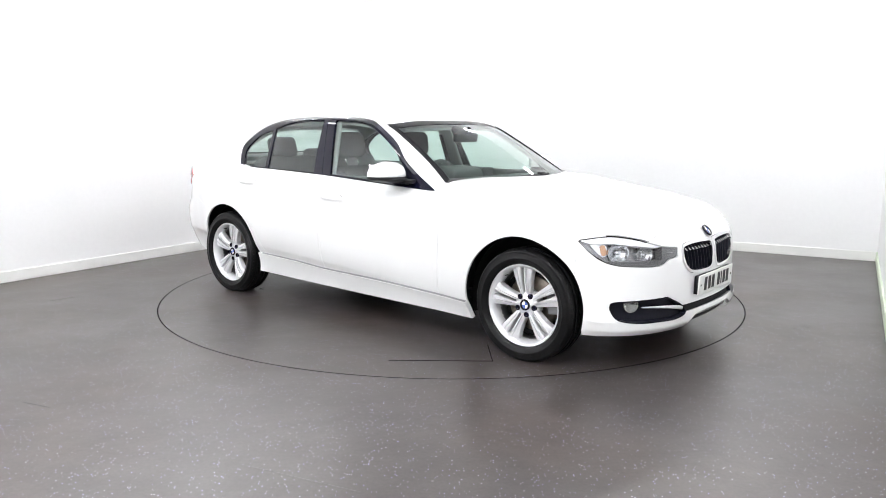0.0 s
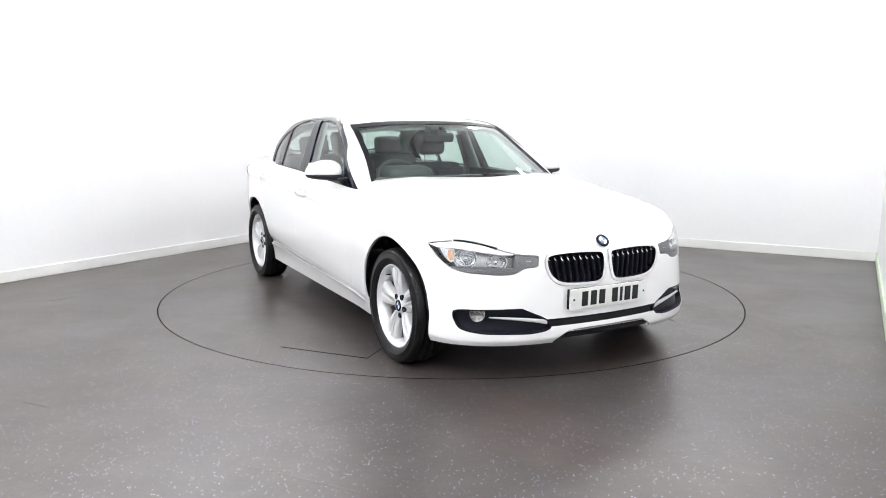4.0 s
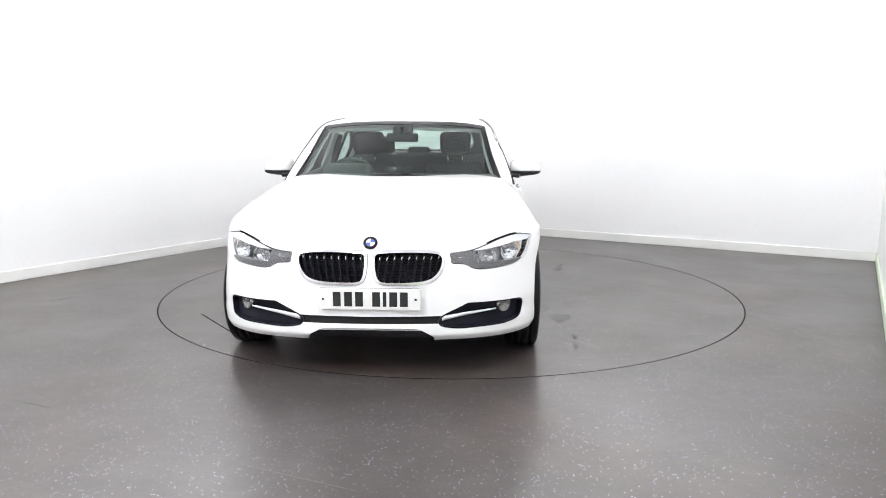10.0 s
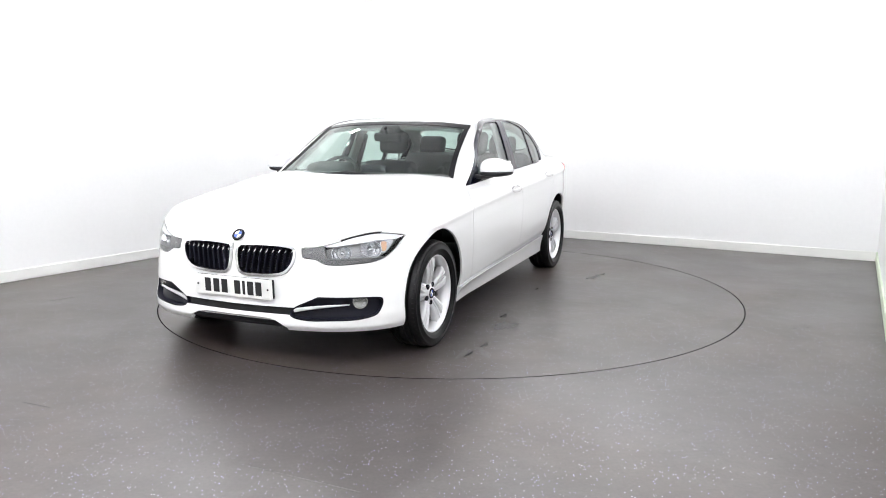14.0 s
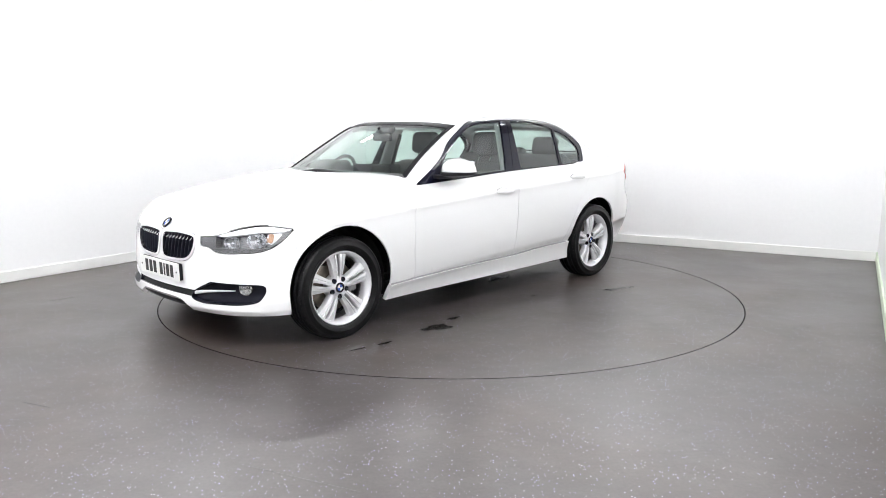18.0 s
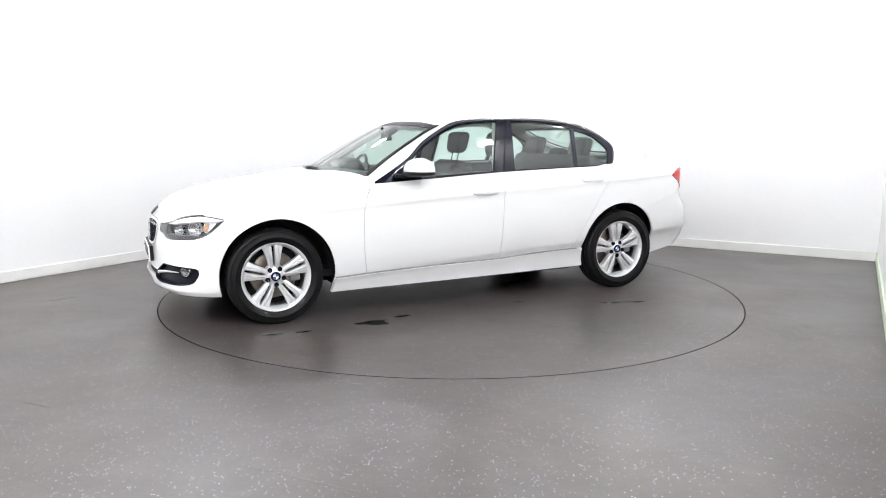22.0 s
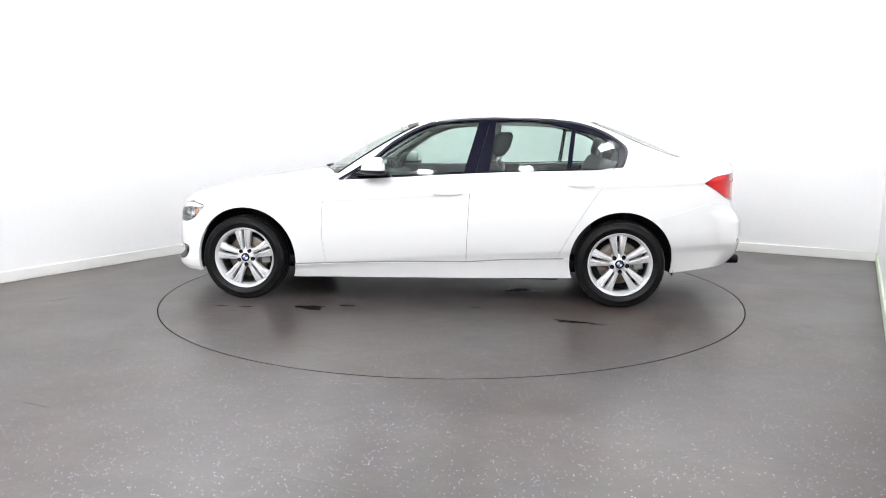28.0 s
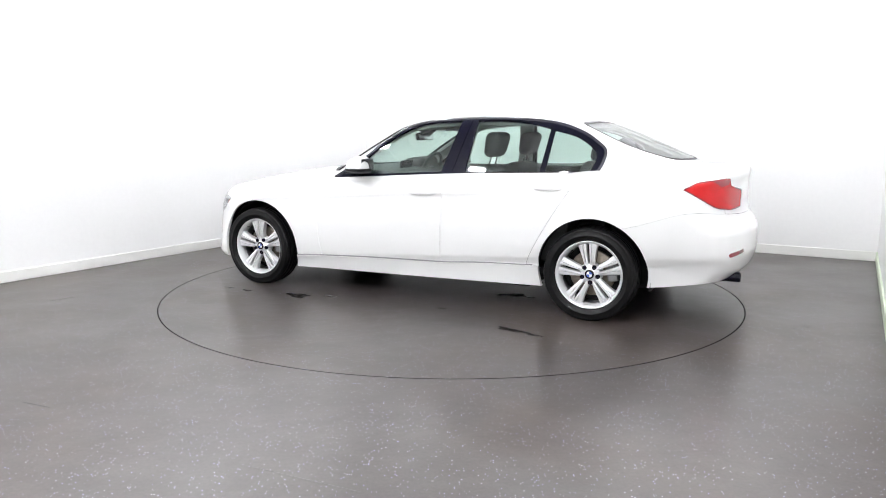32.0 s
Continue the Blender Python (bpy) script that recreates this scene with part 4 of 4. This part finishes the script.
def build_wheel():
    """A wheel with its outer face on +y, its hub at the origin."""
    wheel = Empty("wheel")
    tread = [(0.230, 0.078), (0.236, 0.090), (0.250, 0.097), (0.262, 0.1005), (0.264, 0.1025), (0.270, 0.1030), (0.272, 0.1015), (0.290, 0.100), (0.300, 0.097), (0.302, 0.098), (0.309, 0.0915), (0.316, 0.081), (0.320, 0.06)]
    inner = [(r, -y) for r, y in reversed(tread)]
    mid = []
    for yg in (0.045, 0.0, -0.045):
        mid += [(0.3215, yg + 0.006), (0.314, yg + 0.004), (0.314, yg - 0.004), (0.3215, yg - 0.006)]
    part("tyre", lathe(tread + mid + inner, 72), M_TYRE, wheel, "black road tyre")
    bm = bmesh.new()
    for k in range(72):
        a = 2 * math.pi * k / 72
        box(bm, -0.0016, 0.0016, 0.050, 0.0865, 0.3080, 0.3172, m=pose(0, 0, 0, 0, math.degrees(a), 0))
        box(bm, -0.0016, 0.0016, 0.010, 0.040, 0.3100, 0.3222, m=pose(0, 0, 0, 0, math.degrees(a) + 2, 0))
    tagged(part("tread_grooves", bm, M_INNER, wheel, "dark cross grooves of the tread"), kind="stuff")
    part("rim", lathe([(0.214, -0.08), (0.206, -0.03), (0.204, 0.03), (0.208, 0.052), (0.2165, 0.068), (0.222, 0.078), (0.2285, 0.084), (0.2325, 0.082), (0.2335, 0.074)], 72), M_ALLOY, wheel, "silver alloy rim")
    part("rim_barrel", lathe([(0.205, 0.02), (0.204, -0.10), (0.225, -0.105)], 48), M_STEEL, wheel)
    for k in range(5):
        for side in (1, -1):
            bm = spoke(side)
            bmesh.ops.transform(bm, matrix=pose(0, 0, 0, 0, 72 * k, 0), verts=bm.verts[:])
            part("spoke", bm, M_ALLOY, wheel)
    part("hub", lathe([(0.0, 0.055), (0.034, 0.055), (0.036, 0.051), (0.062, 0.047), (0.072, 0.040), (0.078, 0.025), (0.080, -0.01)], 40), M_ALLOY, wheel)
    badge(wheel, pose(0, 0.0565, 0, 0, 0, 90), 0.032, "hub_cap")
    for k in range(5):
        a = 2 * math.pi * (k + 0.5) / 5
        part("wheel_bolt", lathe([(0.0, 0.0525), (0.0085, 0.0530), (0.0095, 0.0545), (0.0140, 0.0545), (0.0155, 0.053), (0.0155, 0.03)], 16, "y", Matrix.Translation((0.056 * math.sin(a), 0, 0.056 * math.cos(a)))), M_TRIM, wheel)
    part("brake_disc", lathe([(0.07, -0.02), (0.09, -0.018), (0.155, -0.018), (0.158, -0.022), (0.158, -0.045)], 48), M_DISC, wheel)
    part("brake_hat", lathe([(0.0, -0.004), (0.070, -0.004), (0.074, -0.02)], 40), M_STEEL, wheel)
    part("backing_plate", lathe([(0.0, -0.05), (0.2, -0.05)], 40), M_INNER, wheel)
    bm = bmesh.new()
    box(bm, -0.175, -0.105, -0.06, 0.0, -0.06, 0.06, bevel=0.012)
    part("brake_caliper", bm, M_STEEL, wheel)
    bm = lathe([(0.0, 0.0), (0.003, 0.002), (0.0035, 0.03), (0.0, 0.031)], 10)
    bmesh.ops.transform(bm, matrix=pose(0.11, 0.04, 0.165, 0, 34, 0), verts=bm.verts[:])
    part("valve", bm, M_BLACK, wheel)
    return wheel


def mount(wheel, x, y, turn):
    wheel.parent = car
    wheel.matrix_basis = pose(x, y, 0.3145, 0, 0, 0 if y > 0 else 180) @ pose(0, 0, 0, 0, turn, 0)


wheel = build_wheel()
mount(wheel, 1.405, 0.806, 4)
for x, y, turn in ((-1.405, 0.782, 5), (1.405, -0.806, 6), (-1.405, -0.782, -8)):
    mount(copy_thing(wheel, Matrix()), x, y, turn)


def arch_liner(x, s, out):
    bm = bmesh.new()
    loops = []
    for y, r in ((out, 0.386), (out - 0.015, 0.397), (0.66, 0.399), (0.56, 0.39), (0.54, 0.34)):
        loops.append([bm.verts.new((x + r * math.cos(a), s * y, 0.315 + r * math.sin(a))) for a in [radians(-14 + 208 * k / 40) for k in range(41)]])
    for a, b in zip(loops, loops[1:]):
        for i in range(40):
            bm.faces.new((a[i], a[i + 1], b[i + 1], b[i])).smooth = True
    cap = bm.verts.new((x, s * 0.53, 0.25))
    for i in range(40):
        bm.faces.new((loops[-1][i], loops[-1][i + 1], cap))
    part("wheel_arch_liner", bm, M_INNER, car)


for x in (WHEEL_FRONT, WHEEL_REAR):
    for s in both:
        arch_liner(x, s, 0.815 if x > 0 else 0.765)

bm = bmesh.new()
box(bm, -1.75, 1.80, -0.50, 0.50, 0.18, 0.30, bevel=0.03)
box(bm, -0.98, 0.96, -0.80, 0.80, 0.175, 0.28, bevel=0.03)
box(bm, 1.80, 2.0, -0.60, 0.60, 0.235, 0.30, bevel=0.03)
box(bm, -2.2, -1.85, -0.62, 0.62, 0.34, 0.42, bevel=0.03)
part("underbody", bm, M_INNER, car)

# ---- inside the cabin ----
def rounded_box(size, m, bevel, segments=4):
    bm = bmesh.new()
    bmesh.ops.create_cube(bm, size=1)
    bmesh.ops.scale(bm, vec=size, verts=bm.verts[:])
    bmesh.ops.bevel(bm, geom=bm.edges[:], offset=bevel, segments=segments, affect="EDGES", profile=0.5)
    for f in bm.faces:
        f.smooth = True
    bmesh.ops.transform(bm, matrix=m, verts=bm.verts[:])
    return bm


def rod(a, b, r):
    d = Vector(b) - Vector(a)
    bm = bmesh.new()
    bmesh.ops.create_cone(bm, cap_ends=True, segments=12, radius1=r, radius2=r, depth=d.length)
    for f in bm.faces:
        f.smooth = True
    bmesh.ops.transform(bm, matrix=Matrix.Translation((Vector(a) + Vector(b)) / 2) @ d.to_track_quat("Z", "Y").to_matrix().to_4x4(), verts=bm.verts[:])
    return bm


def front_seat(y):
    back = part("front_seat", rounded_box((0.14, 0.50, 0.56), pose(-0.385, y, 0.745, 0, -20, 0), 0.06), M_SEAT, car, "dark cloth front seat")
    part("cushion", rounded_box((0.52, 0.50, 0.16), pose(-0.10, y, 0.47, 0, -6, 0), 0.06), M_SEAT, back)
    for s in both:
        part("bolster", rounded_box((0.16, 0.09, 0.46), pose(-0.35, y + s * 0.215, 0.745, 0, -20, 0), 0.04), M_SEAT, back)
        part("headrest_post", rod((-0.478, y + s * 0.06, 0.98), (-0.515, y + s * 0.06, 1.11), 0.006), M_CHROME, back)
    part("headrest", shaped(rounded_box((0.12, 0.26, 0.19), Matrix(), 0.05), lambda c: Vector((-0.525 + c.x * (1 + 1.2 * c.z) - 0.2 * c.z, y + c.y * (1 + 0.5 * c.z), 1.168 + c.z))), M_SEAT, back)


front_seat(0.37)
front_seat(-0.37)
rear_seat = part("rear_seat", rounded_box((0.16, 1.26, 0.56), pose(-1.23, 0, 0.80, 0, -26, 0), 0.06), M_SEAT, car, "dark cloth rear bench")
part("cushion", rounded_box((0.50, 1.26, 0.18), pose(-0.98, 0, 0.48, 0, -8, 0), 0.07), M_SEAT, rear_seat)
for y in (-0.36, 0.36):
    part("headrest", rounded_box((0.10, 0.26, 0.17), pose(-1.34, y, 1.135, 0, -16, 0), 0.045), M_SEAT, rear_seat)
part("headrest", rounded_box((0.09, 0.22, 0.10), pose(-1.36, 0, 1.07, 0, -16, 0), 0.04), M_SEAT, rear_seat)
part("parcel_shelf", rounded_box((0.46, 1.04, 0.05), pose(-1.58, 0, 0.985, 0, 0, 0), 0.02), M_DASH, car)
dash = part("dashboard", shaped(rounded_box((0.46, 1.44, 0.24), Matrix(), 0.08, 5), lambda c: Vector((0.66 + c.x - 0.22 * c.y ** 2, c.y, 0.855 + c.z + 0.12 * c.x - 0.03 * c.y ** 2))), M_DASH, car)
part("binnacle", rounded_box((0.20, 0.34, 0.10), pose(0.53, -0.37, 0.985, 0, 8, 0), 0.045), M_DASH, dash)
part("screen", rounded_box((0.02, 0.20, 0.075), pose(0.49, -0.02, 0.98, 0, -12, 0), 0.008), M_TRIM, dash)
part("centre_console", rounded_box((0.9, 0.22, 0.30), pose(0.15, 0, 0.52, 0, 4, 0), 0.05), M_DASH, car)
for s in both:
    part("door_card", box(bmesh.new(), -1.20, 0.62, s * 0.705 - 0.02, s * 0.705 + 0.02, 0.36, 0.968, bevel=0.012), M_DASH, car, "dark inner door trim")
part("cabin_floor", box(bmesh.new(), -1.3, 1.2, -0.76, 0.76, 0.27, 0.32), M_INNER, car)
part("bulkhead", box(bmesh.new(), 0.88, 0.93, -0.70, 0.70, 0.3, 0.90), M_INNER, car)
part("rear_bulkhead", box(bmesh.new(), -1.47, -1.43, -0.72, 0.72, 0.3, 1.0), M_INNER, car)

wheel_pose = pose(0.44, -0.37, 0.905, 0, -24, 0)
bm = bmesh.new()
n, k2 = 40, 10
ring = [[bm.verts.new((0.014 * math.sin(b), (0.178 + 0.014 * math.cos(b)) * math.cos(a), (0.178 + 0.014 * math.cos(b)) * math.sin(a))) for b in [2 * math.pi * j / k2 for j in range(k2)]] for a in [2 * math.pi * i / n for i in range(n)]]
for i in range(n):
    for j in range(k2):
        bm.faces.new((ring[i][j], ring[(i + 1) % n][j], ring[(i + 1) % n][(j + 1) % k2], ring[i][(j + 1) % k2])).smooth = True
bmesh.ops.transform(bm, matrix=wheel_pose, verts=bm.verts[:])
steering = part("steering_wheel", bm, M_DASH, car, "black three-spoke steering wheel")
part("boss", rounded_box((0.06, 0.14, 0.13), wheel_pose @ pose(0.02, 0, 0), 0.03), M_DASH, steering)
for a in (0, 180, 270):
    part("wheel_spoke", rounded_box((0.018, 0.13, 0.035), wheel_pose @ pose(0, 0, 0, a, 0, 0) @ pose(0.01, 0.11, 0), 0.008, 2), M_STEEL, steering)

mirror_head = part("rear_view_mirror", rounded_box((0.035, 0.235, 0.065), pose(0.30, 0, 1.222, 0, 10, -6), 0.016), M_BLACK, car)
part("mirror_stem", rod((0.31, 0, 1.25), (0.335, 0, 1.295), 0.012), M_BLACK, mirror_head)
part("sensor_cover", rounded_box((0.10, 0.15, 0.05), pose(0.262, 0, 1.270, 0, 32, 0), 0.02), M_BLACK, mirror_head)
part("mirror_glass", rounded_box((0.004, 0.215, 0.05), pose(0.281, 0, 1.220, 0, 10, -6), 0.0015, 1), M_CHROME, mirror_head)
for s in both:
    visor = part("sun_visor", rounded_box((0.16, 0.34, 0.02), pose(0.10, s * 0.34, 1.292, 0, 10, 0), 0.008, 2), M_LINING, car)
    part("seat_belt", box(bmesh.new(), -0.003, 0.003, -0.022, 0.022, -0.25, 0.25, m=pose(-0.40, s * 0.655, 1.0, s * 14, -8, 0)), M_INNER, car)
    part("pillar_lining", rounded_box((0.13, 0.03, 0.46), pose(-0.385, s * 0.665, 1.13, s * 19, -9, 0), 0.012, 2), M_LINING, car)

# wipers on the scuttle
for y0, y1, x0, x1 in ((0.62, -0.02, 0.74, 0.935), (0.05, -0.58, 0.945, 0.79)):
    w = part("wiper", rod((x0 + 0.02, y0, 0.985 - 0.06 * abs(y0)), (x1 + 0.02, y1, 0.990 - 0.06 * abs(y1)), 0.008), M_BLACK, car)
    part("wiper_blade", rod((x0, y0, 0.990 - 0.06 * abs(y0)), (x1, y1, 0.995 - 0.06 * abs(y1)), 0.006), M_BLACK, w)
part("washer_jet", rounded_box((0.03, 0.02, 0.01), pose(0.97, 0.3, 0.962), 0.003, 2), M_BLACK, car)

# ---- marks on the turntable: a hatch seam, oily stains, a pale splash ----
M_STAIN = material("wet_oil_stain", (0.020, 0.018, 0.017), 0.17, grain=0.2, scale=60, spec=0.5)
M_SPLASH = material("pale_dried_splash", (0.115, 0.112, 0.11), 0.4, grain=0.25, scale=50)


def blot(name, x, y, long, wide, turn, seed, mat, label, z=0.0012):
    """A flat ragged stain lying on the turntable."""
    rng = random.Random(seed)
    bm = bmesh.new()
    n = 28
    phase = [rng.uniform(0, 6.28) for _ in range(4)]
    rim = []
    for i in range(n):
        a = 2 * math.pi * i / n
        r = 1 + 0.22 * math.sin(2 * a + phase[0]) + 0.2 * math.sin(3 * a + phase[1]) + 0.14 * math.sin(5 * a + phase[2]) + 0.1 * math.sin(9 * a + phase[3])
        rim.append(bm.verts.new((long * r * math.cos(a), wide * r * math.sin(a), 0)))
    c = bm.verts.new((0, 0, 0.0004))
    for i in range(n):
        bm.faces.new((c, rim[i], rim[(i + 1) % n]))
    bmesh.ops.transform(bm, matrix=pose(x, y, z, 0, 0, turn), verts=bm.verts[:])
    return part(name, bm, mat, turntable, label)


for i, (x, y, a, b, t) in enumerate(((0.94, 0.787, 0.10, 0.06, 8), (1.42, 0.82, 0.045, 0.014, 5), (1.62, 0.80, 0.05, 0.010, 0), (-0.92, 0.98, 0.10, 0.038, -12), (-1.09, 1.03, 0.045, 0.018, -8),
                                     (-0.56, 0.01, 0.10, 0.05, 0), (-0.70, 0.03, 0.04, 0.012, 20), (0.70, 0.70, 0.05, 0.02, 10), (-0.25, 0.66, 0.03, 0.008, 0), (1.20, -0.62, 0.06, 0.012, 25), (-1.15, -1.02, 0.035, 0.012, -30))):
    blot("oil_stain", x, y, a, b, t, 10 + i, M_STAIN, "dark oily stain")
for i, (x, y, a, b, t) in enumerate(((-1.094, 0.13, 0.085, 0.05, 30), (-1.16, 0.22, 0.05, 0.02, -20), (-1.02, 0.05, 0.03, 0.03, 0))):
    blot("pale_splash", x, y, a, b, t, 40 + i, M_SPLASH, "pale dried splash")
for i, (x, y, a, b, t) in enumerate(((1.55, 0.86, 0.09, 0.030, 40), (1.62, 0.76, 0.10, 0.02, 10), (0.965, 0.90, 0.06, 0.02, 20))):
    blot("pale_scuff", x, y, a, b, t, 60 + i, M_SPLASH, "pale scuff mark", 0.0006)


def seam(a, b, width):
    d = Vector((b[0] - a[0], b[1] - a[1], 0))
    m = pose(a[0], a[1], 0, 0, 0, math.degrees(math.atan2(d.y, d.x)))
    part("hatch_seam", box(bmesh.new(), 0, d.length, -width / 2, width / 2, -0.002, 0.0012, m=m), M_SEAM, turntable, "dark seam of a floor hatch")


seam((0.955, -1.71), (1.41, -1.348), 0.009)
seam((1.41, -1.348), (1.20, -1.11), 0.0045)


def floor_scuff(x, y, long, wide, turn, mat=None):
    ob = part("floor_scuff", box(bmesh.new(), -long, long, -wide, wide, 0.0, 0.001, m=pose(x, y, 0, 0, 0, turn)), mat or M_STAIN, None)
    tagged(ob, "thin dark scuff on the vinyl floor", "scuff mark", kind="structure")


floor_scuff(-2.955, -0.445, 0.085, 0.003, 50)
floor_scuff(-1.94, -2.63, 0.09, 0.001, -22)
floor_scuff(2.3, -1.2, 0.10, 0.002, 18, M_SPLASH)
floor_scuff(-0.55, -3.35, 0.25, 0.0015, -24, M_SPLASH)

TURN = [(0, -39.28), (2, -49.70), (4, -60.17), (6, -70.66), (8, -81.18), (10, -91.71), (12, -102.25), (14, -112.79), (16, -123.32), (18, -133.83), (20, -144.31), (22, -154.75), (24, -165.15), (26, -175.47), (28, -185.73), (30, -195.90), (32, -205.97)]


def motions():
    """The turntable turns clockwise at an even pace and carries the car, which stands a little off its middle."""
    rows = []
    for t, a in TURN:
        rows.append((t, pose(0, 0, 0, 0, 0, a)))
    walk(turntable, rows)
    walk(car, [(t, m @ pose(0.119, -0.343, 0)) for t, m in rows])


motions()
